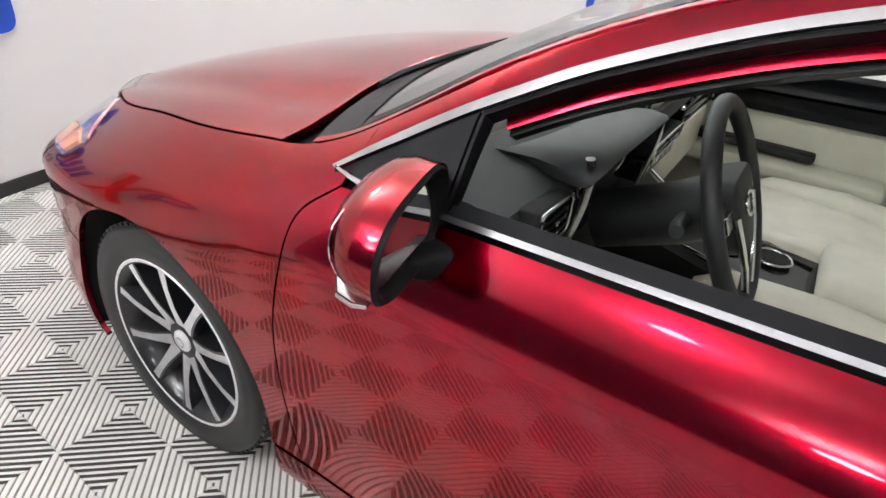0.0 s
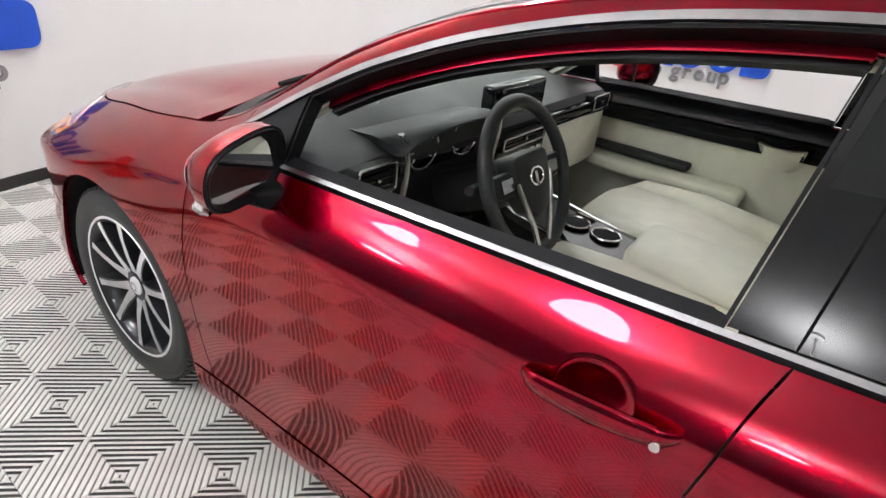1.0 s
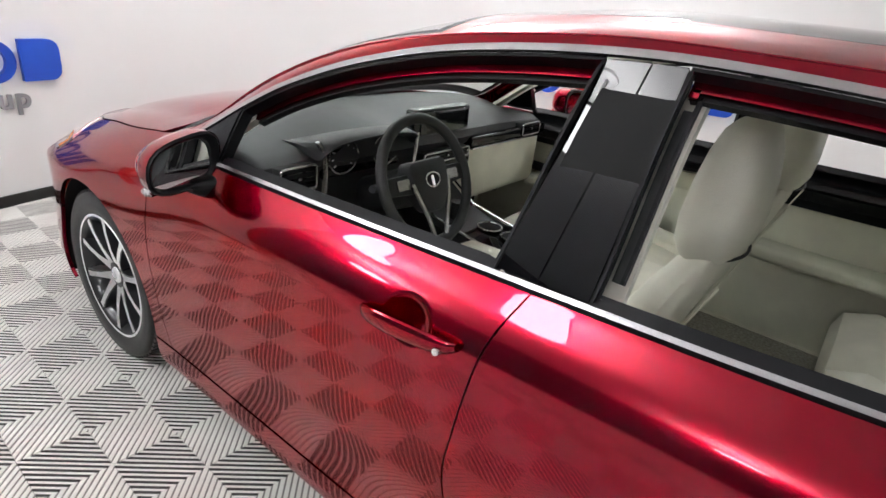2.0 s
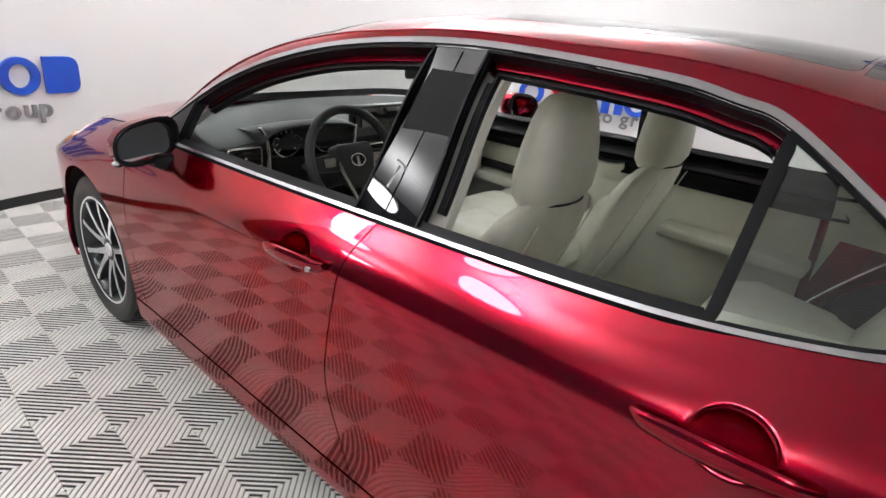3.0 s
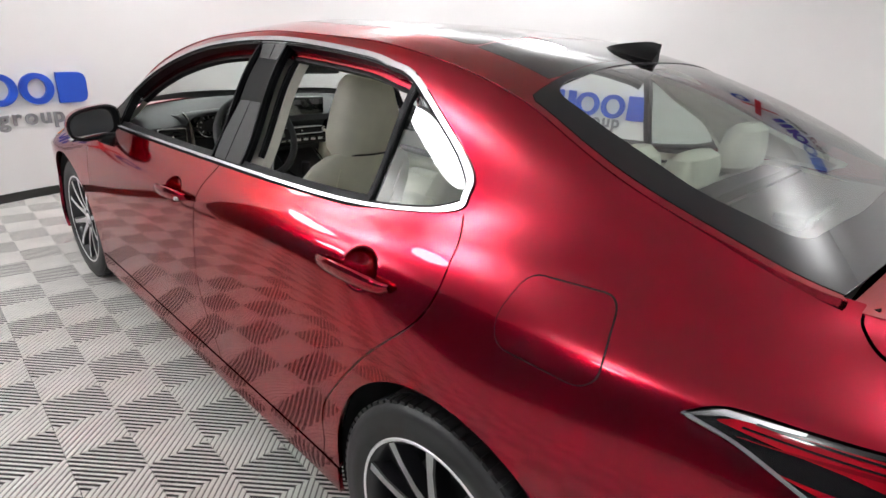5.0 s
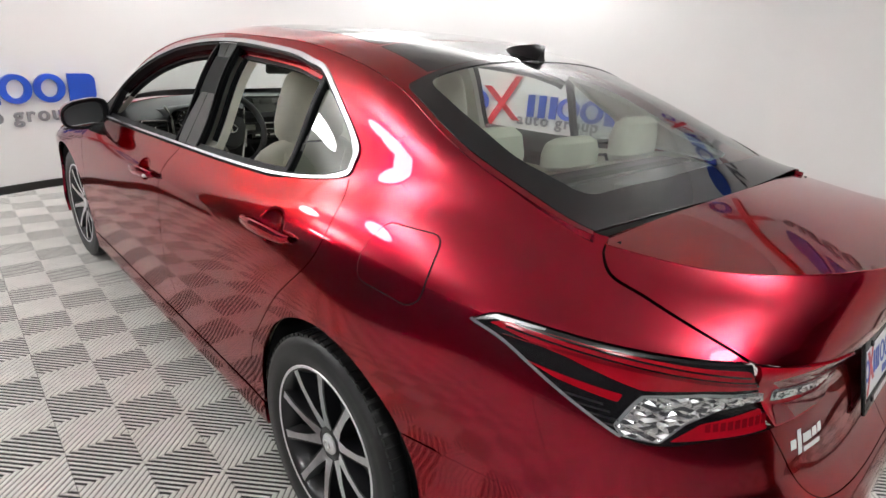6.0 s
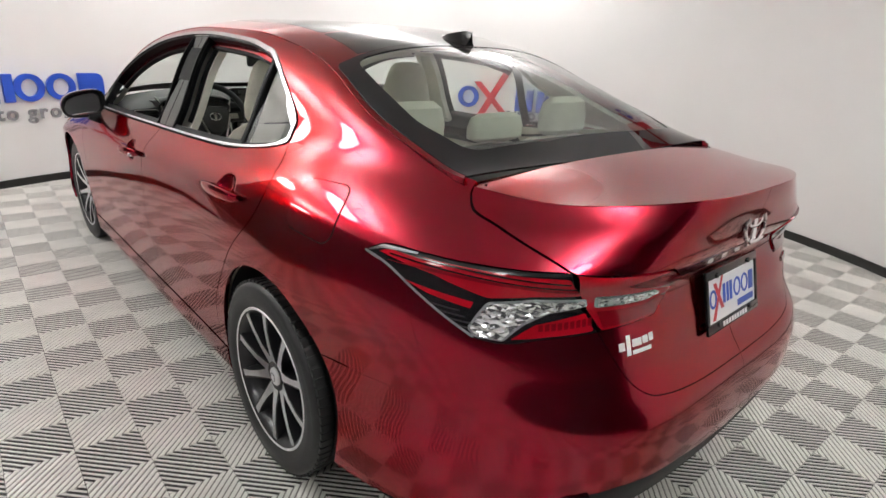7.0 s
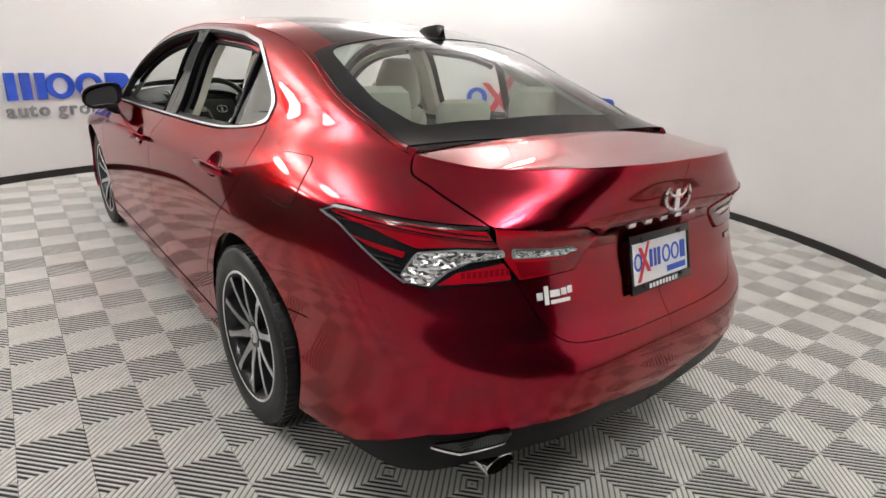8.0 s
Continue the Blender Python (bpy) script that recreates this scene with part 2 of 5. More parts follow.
def skin(name, poly, surf, mat, parent, step=0.03, holes=(), gap=0.002, lip=0.014, proud=0.0, flip=False, edge=0.015, label="", mirror=False, fine=()):
    """A sheet panel: the polygon of the surface's own two coordinates, bent onto surf, with its rim turned inwards."""
    poly = list(poly) if area(poly) > 0 else list(poly)[::-1]
    out = shrink(dense(poly, edge), gap)
    hs = []
    for h in holes:
        h = list(h) if area(h) < 0 else list(h)[::-1]
        hs.append(shrink(dense(h, edge), gap))
    rings = [out] + hs
    lo, hi = out.min(0), out.max(0)
    gx, gy = np.meshgrid(np.arange(lo[0] + step / 2, hi[0], step), np.arange(lo[1] + step / 2, hi[1], step))
    g = np.stack([gx.ravel(), gy.ravel()], 1)
    for fu, fz, ru, rz in fine:
        g = g[((g[:, 0] - fu) / ru) ** 2 + ((g[:, 1] - fz) / rz) ** 2 > 1.5]
        for rr in np.linspace(0.0, 1.15, 12):
            k = max(1, int(34 * rr))
            a = np.arange(k) * 2 * np.pi / k
            g = np.concatenate([g, np.stack([fu + ru * rr * np.cos(a), fz + rz * rr * np.sin(a)], 1)])
    g = g[inside(g, out)]
    for h in hs:
        g = g[~inside(g, h)]
    allr = np.concatenate(rings)
    if len(g):
        keep = np.ones(len(g), bool)
        for i in range(0, len(g), 2000):
            d2 = ((g[i:i + 2000, None] - allr[None]) ** 2).sum(2).min(1)
            keep[i:i + 2000] = d2 > (0.45 * min(step, edge * 1.6)) ** 2
        g = g[keep]
    pts = np.concatenate([allr, g]) if len(g) else allr
    edges, k = [], 0
    for r in rings:
        edges += [(k + i, k + (i + 1) % len(r)) for i in range(len(r))]
        k += len(r)
    vs, _, fs, _, _, _ = delaunay_2d_cdt([Vector(p) for p in pts], edges, [], 0, 1e-7)
    v2 = np.array([tuple(v) for v in vs])
    fs = np.array([f for f in fs])
    cen = v2[fs].mean(1)
    ok = inside(cen, out)
    for h in hs:
        ok &= ~inside(cen, h)
    fs = fs[ok]
    P, N = place(surf, v2, flip)
    P = P + N * proud
    # which way the triangles face
    t = np.cross(P[fs[:, 1]] - P[fs[:, 0]], P[fs[:, 2]] - P[fs[:, 0]])
    bad = (t * N[fs[:, 0]]).sum(1) < 0
    fs[bad] = fs[bad][:, ::-1]
    verts, normals, faces = list(P), list(N), [tuple(f) for f in fs]
    if lip:
        for r in rings:
            rp, rn = place(surf, r, flip)
            rp = rp + rn * proud
            tan = np.roll(rp, -1, axis=0) - np.roll(rp, 1, axis=0)
            side = np.cross(tan, rn)
            side /= np.maximum(np.linalg.norm(side, axis=1), 1e-9)[:, None]
            b = len(verts)
            n = len(r)
            verts += list(rp) + list(rp + side * 0.0012 - rn * 0.0018) + list(rp + side * 0.0012 - rn * lip)
            normals += list(rn) + list(side) + list(side)
            for lvl in (0, 1):
                for i in range(n):
                    j = (i + 1) % n
                    f = (b + lvl * n + i, b + lvl * n + j, b + (lvl + 1) * n + j, b + (lvl + 1) * n + i)
                    q = [np.asarray(verts[x]) for x in f]
                    if np.dot(np.cross(q[1] - q[0], q[2] - q[0]), side[i]) < 0:
                        f = f[::-1]
                    faces.append(f)
    if mirror:
        verts = [np.array((-v[0], v[1], v[2])) for v in verts]
        normals = [np.array((-v[0], v[1], v[2])) for v in normals]
        faces = [f[::-1] for f in faces]
    return obj(name, verts, faces, mat, parent, normals, True, label)


def place(surf, uv, flip=False):
    e = 0.004
    u, v = uv[:, 0], uv[:, 1]
    p = surf(u, v)
    du = surf(u + e, v) - surf(u - e, v)
    dv = surf(u, v + e) - surf(u, v - e)
    n = np.cross(du, dv)
    n /= np.maximum(np.linalg.norm(n, axis=1), 1e-12)[:, None]
    return p, (-n if flip else n)


def both(name, poly, surf, mat, parent, **kw):
    """The same panel on both sides of the car."""
    return skin(name, poly, surf, mat, parent, **kw), skin(name, poly, surf, mat, parent, mirror=True, **kw)

# ---- the car's surfaces: y ahead, left side at negative x ----
YR, YF, LR, LF, NR, NF = -1.60, 1.55, 1.32, 1.35, 4.4, 2.9
BELT_Z = Line((2.4, 0.655), (2.2, 0.71), (1.9, 0.795), (1.5, 0.88), (1.25, 0.92), (1.05, 0.935), (0.9, 0.943), (0.65, 0.948), (-0.27, 0.976), (-0.94, 1.0), (-1.29, 1.052), (-1.6, 1.082), (-1.98, 1.086), (-2.4, 1.08))
BELT_W = Line((2.4, 0.52), (2.2, 0.60), (1.9, 0.675), (1.5, 0.735), (1.25, 0.765), (1.05, 0.80), (0.9, 0.833), (0.65, 0.842), (-0.27, 0.826), (-0.94, 0.79), (-1.29, 0.752), (-1.6, 0.71), (-1.98, 0.64), (-2.4, 0.565))
SHOULDER_Z = Line((2.4, 0.59), (1.9, 0.715), (1.4, 0.785), (0.9, 0.82), (0.0, 0.842), (-0.7, 0.864), (-1.3, 0.893), (-1.8, 0.912), (-2.4, 0.92))
SHOULDER_W = Line((2.4, 0.72), (1.9, 0.825), (1.4, 0.88), (0.9, 0.904), (0.0, 0.91), (-0.7, 0.893), (-1.0, 0.881), (-1.3, 0.868), (-1.83, 0.825), (-2.4, 0.745))
MID_W = Line((2.4, 0.78), (1.9, 0.875), (1.4, 0.91), (0.9, 0.91), (0.0, 0.911), (-0.9, 0.899), (-1.4, 0.903), (-1.9, 0.855), (-2.4, 0.78))
LOW_W = Line((2.4, 0.80), (1.9, 0.885), (1.4, 0.905), (0.9, 0.885), (0.0, 0.882), (-0.9, 0.88), (-1.4, 0.90), (-1.9, 0.86), (-2.4, 0.785))
SILL_W = Line((2.4, 0.78), (1.9, 0.87), (1.4, 0.885), (0.9, 0.875), (0.0, 0.875), (-0.9, 0.87), (-1.4, 0.88), (-1.9, 0.845), (-2.4, 0.765))
RAIL_Z = Line((2.4, 0.665), (1.9, 0.805), (1.5, 0.89), (1.15, 0.938), (1.0, 0.960), (0.93, 0.985), (0.845, 1.037), (0.748, 1.103), (0.664, 1.158), (0.589, 1.198), (0.522, 1.231), (0.33, 1.303), (0.15, 1.346), (0.0, 1.370), (-0.35, 1.40), (-0.76, 1.397), (-1.08, 1.36), (-1.32, 1.302), (-1.48, 1.236), (-1.62, 1.184), (-1.8, 1.132), (-1.98, 1.092), (-2.1, 1.09), (-2.45, 1.085))
RAIL_W = Line((2.4, 0.49), (1.9, 0.645), (1.5, 0.705), (1.15, 0.76), (1.0, 0.772), (0.93, 0.752), (0.845, 0.729), (0.748, 0.713), (0.664, 0.701), (0.522, 0.682), (0.33, 0.656), (0.15, 0.640), (0.0, 0.629), (-0.35, 0.60), (-0.76, 0.587), (-1.08, 0.58), (-1.32, 0.592), (-1.48, 0.618), (-1.62, 0.637), (-1.8, 0.640), (-1.98, 0.638), (-2.1, 0.62), (-2.45, 0.55))
REAR_Y = Line((0.1, -2.37), (0.2, -2.42), (0.35, -2.475), (0.48, -2.505), (0.56, -2.504), (0.615, -2.490), (0.66, -2.456), (0.70, -2.432), (0.75, -2.418), (0.87, -2.385), (0.915, -2.40), (0.94, -2.425), (0.99, -2.43), (1.05, -2.445), (1.09, -2.45), (1.25, -2.42), soft=0.012, lo=0.0, hi=1.7, step=0.004)
FRONT_Y = Line((0.1, 2.30), (0.2, 2.34), (0.35, 2.39), (0.55, 2.40), (0.7, 2.36), (0.8, 2.28), (0.9, 2.15), (1.2, 1.8), soft=0.02, lo=0.0, hi=1.7, step=0.004)
ROOF_Z = Line((1.45, 0.82), (1.25, 0.92), (1.05, 1.018), (0.9, 1.10), (0.75, 1.18), (0.6, 1.258), (0.3, 1.370), (0.1, 1.415), (-0.3, 1.453), (-0.7, 1.453), (-1.0, 1.435), (-1.16, 1.411), (-1.3, 1.388), (-1.5, 1.348), (-1.75, 1.258), (-2.0, 1.105), (-2.2, 1.02))
HOOD_Z = Line((0.9, 1.02), (1.2, 1.008), (1.5, 0.963), (1.8, 0.898), (2.1, 0.810), (2.25, 0.752), (2.4, 0.63))
DECK_Z = Line((-1.8, 1.116), (-2.0, 1.108), (-2.15, 1.096), (-2.28, 1.090), (-2.38, 1.093), (-2.45, 1.097))
DECK_FALL = Line((-1.8, 0.026), (-2.0, 0.028), (-2.2, 0.030), (-2.32, 0.020), (-2.45, 0.006))

GY, GZ = np.arange(-2.8, 2.8, 0.02), np.arange(0.06, 1.56, 0.01)


def side_grid():
    rows = []
    for y in GY:
        sz, sw, bz, bw, rz, rw = SHOULDER_Z(y), SHOULDER_W(y), BELT_Z(y), BELT_W(y), RAIL_Z(y), RAIL_W(y)
        rz = max(rz, bz + 0.012)
        mz = 0.5 * (sz + bz)
        zs = [0.08, 0.17, 0.30, 0.52, 0.70, sz, mz, bz, rz, rz + 0.03, rz + 0.25]
        ws = [SILL_W(y) - 0.06, SILL_W(y), LOW_W(y), MID_W(y) - 0.006, MID_W(y), sw, 0.5 * (sw + bw) + 0.012, bw, rw, rw - 0.05, rw - 0.5]
        rows.append(pchip(zs, ws, GZ))
    return blur(blur(np.array(rows), 1.3, 1), 1.5, 0)


SIDE = side_grid()


def half_width(y, z):
    a = np.clip((np.asarray(y, float) - GY[0]) / 0.02, 1, len(GY) - 3)
    b = np.clip((np.asarray(z, float) - GZ[0]) / 0.01, 1, len(GZ) - 3)
    i, j = a.astype(int), b.astype(int)
    s, t = a - i, b - j

    def w4(t):
        return (-0.5 * t + t * t - 0.5 * t**3, 1 - 2.5 * t * t + 1.5 * t**3, 0.5 * t + 2 * t * t - 1.5 * t**3, -0.5 * t * t + 0.5 * t**3)

    ws, wt = w4(s), w4(t)
    out = 0.0
    for p in range(4):
        for q in range(4):
            out = out + ws[p] * wt[q] * SIDE[i + p - 1, j + q - 1]
    return out


def pane_side(u, z):
    """The left side between belt and roof rail as straight panes and pillars, with no swell towards the shoulder."""
    u, z = np.asarray(u, float), np.asarray(z, float)
    z0, z1 = BELT_Z(u) + 0.06, np.maximum(RAIL_Z(u) - 0.035, BELT_Z(u) + 0.09)
    w0, w1 = half_width(u, z0), half_width(u, z1)
    return np.stack([-(w0 + (w1 - w0) * (z - z0) / (z1 - z0)), u, z], 1)


DENTS = ((-0.085, 0.857, 0.062, 0.046), (-1.095, 0.898, 0.062, 0.046))


def shell(u, z):
    """The left side with its wrapped ends: u is y on the flank, and runs on round both corners to the middle of bumper and boot."""
    u, z = np.asarray(u, float), np.asarray(z, float)
    x, y = -half_width(u, z), u.copy()
    for k, (m, y0, length, n, end) in enumerate(((u < YR, YR, -LR, NR, REAR_Y), (u > YF, YF, LF, NF, FRONT_Y))):
        if m.any():
            f = (u[m] - y0) / length * math.pi / 2
            c, s = np.cos(f), np.sin(f)
            if k == 0:
                n = n - 1.5 * np.clip((z[m] - 0.95) / 0.17, 0, 1)
            r = (np.abs(c) ** n + np.abs(s) ** n) ** (-1 / n)
            yy = y0 + (end(z[m]) - y0) * s * r
            y[m] = yy
            x[m] = -half_width(yy, z[m]) * c * r
    for du, dz, ru, rz in DENTS:
        d = ((u - du) / ru) ** 2 + ((z - dz) / rz) ** 2
        x = x + 0.021 * np.clip(1 - d, 0, 1) ** 0.8
    return np.stack([x, y, z], 1)


def rear_uv(x, y, z):
    """The shell's coordinates of a place near its rear end."""
    d = REAR_Y(z) - YR
    f = math.atan2((y - YR) / d, abs(x) / half_width(y, z))
    return (YR - LR * f * 2 / math.pi, z)


def top(zline, power):
    def surf(x, y):
        x, y = np.asarray(x, float), np.asarray(y, float)
        w, zl, zc = RAIL_W(y), RAIL_Z(y), zline(y)
        a = np.sqrt(x * x + 1e-6) / w
        p = power - 1.1 * np.clip((-1.2 - y) / 0.3, 0, 1)
        return np.stack([x, y, zc - (zc - zl) * a**p], 1)
    return surf


ROOF, BONNET = top(ROOF_Z, 3.2), top(HOOD_Z, 2.6)


def HOOD(x, y):
    """The bonnet, with a shallow valley along each side of its raised middle."""
    p = BONNET(x, y)
    a = np.abs(p[:, 0]) / RAIL_W(p[:, 1])
    p[:, 2] -= 0.011 * np.exp(-((a - 0.80) / 0.10) ** 2) * np.clip((p[:, 1] - 1.0) / 0.2, 0, 1)
    return p



def DECK(x, y):
    x, y = np.asarray(x, float), np.asarray(y, float)
    return np.stack([x, y, DECK_Z(y) - DECK_FALL(y) * (x / 0.6) ** 2], 1)


def meet(u, surf, z):
    """The shell's height at u where a top panel meets it."""
    z = np.full(len(u), z)
    for _ in range(12):
        p = shell(u, z)
        z = 0.5 * z + 0.5 * surf(p[:, 0], p[:, 1])[:, 2]
    return z


# ---- primitives ----
def box_bm(bm, lo, hi, bevel=0.0, m=None):
    r = bmesh.ops.create_cube(bm, size=1.0)
    vs = r["verts"]
    c = [(a + b) / 2 for a, b in zip(lo, hi)]
    d = [abs(b - a) for a, b in zip(lo, hi)]
    for v in vs:
        v.co = Vector((v.co.x * d[0] + c[0], v.co.y * d[1] + c[1], v.co.z * d[2] + c[2]))
        if m is not None:
            v.co = m @ v.co
    if bevel:
        es = list({e for v in vs for e in v.link_edges})
        bmesh.ops.bevel(bm, geom=es, offset=bevel, segments=3, affect="EDGES", profile=0.5)


def box(name, lo, hi, mat, parent=None, bevel=0.0, m=None, label=""):
    bm = bmesh.new()
    box_bm(bm, lo, hi, bevel, m)
    return part(name, bm, mat, parent, label)


def lathe(name, profile, mat, parent, axis_m, n=48, label="", closed=False):
    """Turns (radius, height) pairs round the axis z of axis_m."""
    vs, fs = [], []
    k = len(profile)
    for i in range(n):
        a = 2 * math.pi * i / n
        for r, h in profile:
            vs.append(axis_m @ Vector((r * math.cos(a), r * math.sin(a), h)))
    for i in range(n):
        for j in range(k if closed else k - 1):
            a, b = i * k + j, i * k + (j + 1) % k
            c, d = ((i + 1) % n) * k + (j + 1) % k, ((i + 1) % n) * k + j
            fs.append((a, d, c, b))
    me = bpy.data.meshes.new(name)
    me.from_pydata(vs, [], fs)
    bm = bmesh.new()
    bm.from_mesh(me)
    bpy.data.meshes.remove(me)
    bmesh.ops.remove_doubles(bm, verts=bm.verts, dist=1e-6)
    bmesh.ops.recalc_face_normals(bm, faces=bm.faces)
    return part(name, bm, mat, parent, label)


def tube(name, path, radius, mat, parent=None, n=8, label="", closed=False, flat=1.0):
    """A round bar along a line of points; flat squeezes it along its second direction."""
    p = [Vector(tuple(a)) for a in path]
    vs, fs = [], []
    up = Vector((0.13, 0.21, 0.97))
    m = len(p)
    for i in range(m):
        t = (p[(i + 1) % m] - p[i - 1]) if closed else (p[min(i + 1, m - 1)] - p[max(i - 1, 0)])
        t.normalize()
        a = t.cross(up).normalized()
        b = t.cross(a)
        for k in range(n):
            f = 2 * math.pi * k / n
            vs.append(p[i] + a * (radius * math.cos(f)) + b * (radius * flat * math.sin(f)))
    for i in range(m if closed else m - 1):
        for k in range(n):
            j = (i + 1) % m
            fs.append((i * n + k, i * n + (k + 1) % n, j * n + (k + 1) % n, j * n + k))
    if not closed:
        fs.append(tuple(range(n))[::-1])
        fs.append(tuple(range((m - 1) * n, m * n)))
    me = bpy.data.meshes.new(name)
    me.from_pydata(vs, [], fs)
    bm = bmesh.new()
    bm.from_mesh(me)
    bpy.data.meshes.remove(me)
    bmesh.ops.recalc_face_normals(bm, faces=bm.faces)
    return part(name, bm, mat, parent, label)


def prism(name, poly, depth, mat, parent, m, bevel=0.0, label=""):
    """A flat outline in x, y raised by depth along z, put at m."""
    bm = bmesh.new()
    vs = [bm.verts.new((p[0], p[1], 0)) for p in poly]
    f = bm.faces.new(vs)
    r = bmesh.ops.extrude_face_region(bm, geom=[f])
    for v in r["geom"]:
        if isinstance(v, bmesh.types.BMVert):
            v.co.z += depth
    if bevel:
        es = [e for e in bm.edges if all(abs(v.co.z - depth) < 1e-6 for v in e.verts)]
        bmesh.ops.bevel(bm, geom=es, offset=bevel, segments=2, affect="EDGES", profile=0.5)
    bmesh.ops.recalc_face_normals(bm, faces=bm.faces)
    for v in bm.verts:
        v.co = m @ v.co
    return part(name, bm, mat, parent, label)


def loft(name, rings, mat, parent, label="", cap=True, closed=True, power=None):
    """Joins rings of equally many points into one soft body."""
    n = len(rings[0])
    vs = [tuple(p) for r in rings for p in r]
    fs = []
    for i in range(len(rings) - 1):
        for k in range(n if closed else n - 1):
            fs.append((i * n + k, i * n + (k + 1) % n, (i + 1) * n + (k + 1) % n, (i + 1) * n + k))
    if cap:
        fs.append(tuple(range(n))[::-1])
        fs.append(tuple(range((len(rings) - 1) * n, len(rings) * n)))
    me = bpy.data.meshes.new(name)
    me.from_pydata(vs, [], fs)
    bm = bmesh.new()
    bm.from_mesh(me)
    bpy.data.meshes.remove(me)
    bmesh.ops.recalc_face_normals(bm, faces=bm.faces)
    return part(name, bm, mat, parent, label)


# ---- the booth: a round white wall, open on one side to a dim hall ----
CX, CY, RADIUS, HIGH = 0.126, -0.366, 3.687, 2.95
OPEN_A, OPEN_B, HALL_R = 133, 275, 5.9


def wall_radius(deg):
    return HALL_R if OPEN_A < deg % 360 < OPEN_B else RADIUS


def wall_at(deg, r_add=0.0, z=0.0):
    return around(deg, RADIUS + r_add, z)


def around(deg, r, z=0.0):
    return Vector((CX + r * math.cos(radians(deg)), CY + r * math.sin(radians(deg)), z))


def arc_wall(name, a0, a1, r0, r1, z0, z1, mat, label, category, n=110):
    """A curved wall with thickness from angle a0 to a1, closed at its ends."""
    vs, fs = [], []
    for i in range(n + 1):
        a = a0 + (a1 - a0) * i / n
        vs += [around(a, r0, z0), around(a, r0, z1), around(a, r1, z1), around(a, r1, z0)]
    for i in range(n):
        for k in range(4):
            fs.append((i * 4 + k, i * 4 + (k + 1) % 4, i * 4 + 4 + (k + 1) % 4, i * 4 + 4 + k))
    fs += [(0, 1, 2, 3), tuple(range(4 * n, 4 * n + 4))[::-1]]
    me = bpy.data.meshes.new(name)
    me.from_pydata(vs, [], fs)
    bm = bmesh.new()
    bm.from_mesh(me)
    bpy.data.meshes.remove(me)
    bmesh.ops.recalc_face_normals(bm, faces=bm.faces)
    return tagged(part(name, bm, mat), label, category, kind="structure")


arc_wall("wall_round", OPEN_B - 360, OPEN_A, RADIUS, RADIUS + 0.12, -0.05, HIGH, WALL, "smooth curved white painted photo booth wall", "wall")
arc_wall("baseboard", OPEN_B - 360, OPEN_A, RADIUS - 0.012, RADIUS - 0.001, -0.012, 0.065, BASEBOARD, "black rubber baseboard along the curved white wall", "baseboard")
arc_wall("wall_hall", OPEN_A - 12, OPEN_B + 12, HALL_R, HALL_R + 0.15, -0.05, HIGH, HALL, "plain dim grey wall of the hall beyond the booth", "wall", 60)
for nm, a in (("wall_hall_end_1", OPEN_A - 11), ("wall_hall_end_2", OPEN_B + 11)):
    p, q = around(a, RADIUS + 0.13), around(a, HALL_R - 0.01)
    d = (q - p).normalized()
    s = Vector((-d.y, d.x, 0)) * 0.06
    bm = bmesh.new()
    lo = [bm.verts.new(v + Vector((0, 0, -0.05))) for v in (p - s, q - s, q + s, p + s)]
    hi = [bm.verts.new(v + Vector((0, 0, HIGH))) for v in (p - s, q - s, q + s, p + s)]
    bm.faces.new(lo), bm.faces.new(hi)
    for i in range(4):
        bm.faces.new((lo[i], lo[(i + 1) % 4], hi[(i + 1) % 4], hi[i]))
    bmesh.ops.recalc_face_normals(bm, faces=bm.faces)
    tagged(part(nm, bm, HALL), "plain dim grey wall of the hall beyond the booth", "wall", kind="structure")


def disc_structure(name, r, z0, z1, mat, label, category):
    bm = bmesh.new()
    vs = [bm.verts.new(around(a, r, z0)) for a in range(0, 360, 3)]
    f = bm.faces.new(vs)
    g = bmesh.ops.extrude_face_region(bm, geom=[f])
    for v in g["geom"]:
        if isinstance(v, bmesh.types.BMVert):
            v.co.z = z1
    bmesh.ops.recalc_face_normals(bm, faces=bm.faces)
    return tagged(part(name, bm, mat, smooth=False), label, category, kind="structure")


floor = disc_structure("floor", 5.3, -0.03, -0.0085, SLOT_SHADE, "grey ribbed plastic tiles laid in a chequer", "floor")
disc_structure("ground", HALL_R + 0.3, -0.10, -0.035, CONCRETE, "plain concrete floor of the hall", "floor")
disc_structure("ceiling", HALL_R + 0.2, HIGH, HIGH + 0.1, CEIL, "plain grey ceiling over the booth", "ceiling")

# ceiling lamps; the small ones are unseen fill, added to brighten the walls
LAMPS = ((-2.3, 0.5), (-2.4, 1.95), (-1.0, -3.5), (-4.3, -3.2), (-3.8, 2.75), (-5.0, -0.8))
WALL_FILL_LAMPS = ((0.2, 2.8), (2.1, 2.2), (2.85, 0.95), (2.2, -2.8))


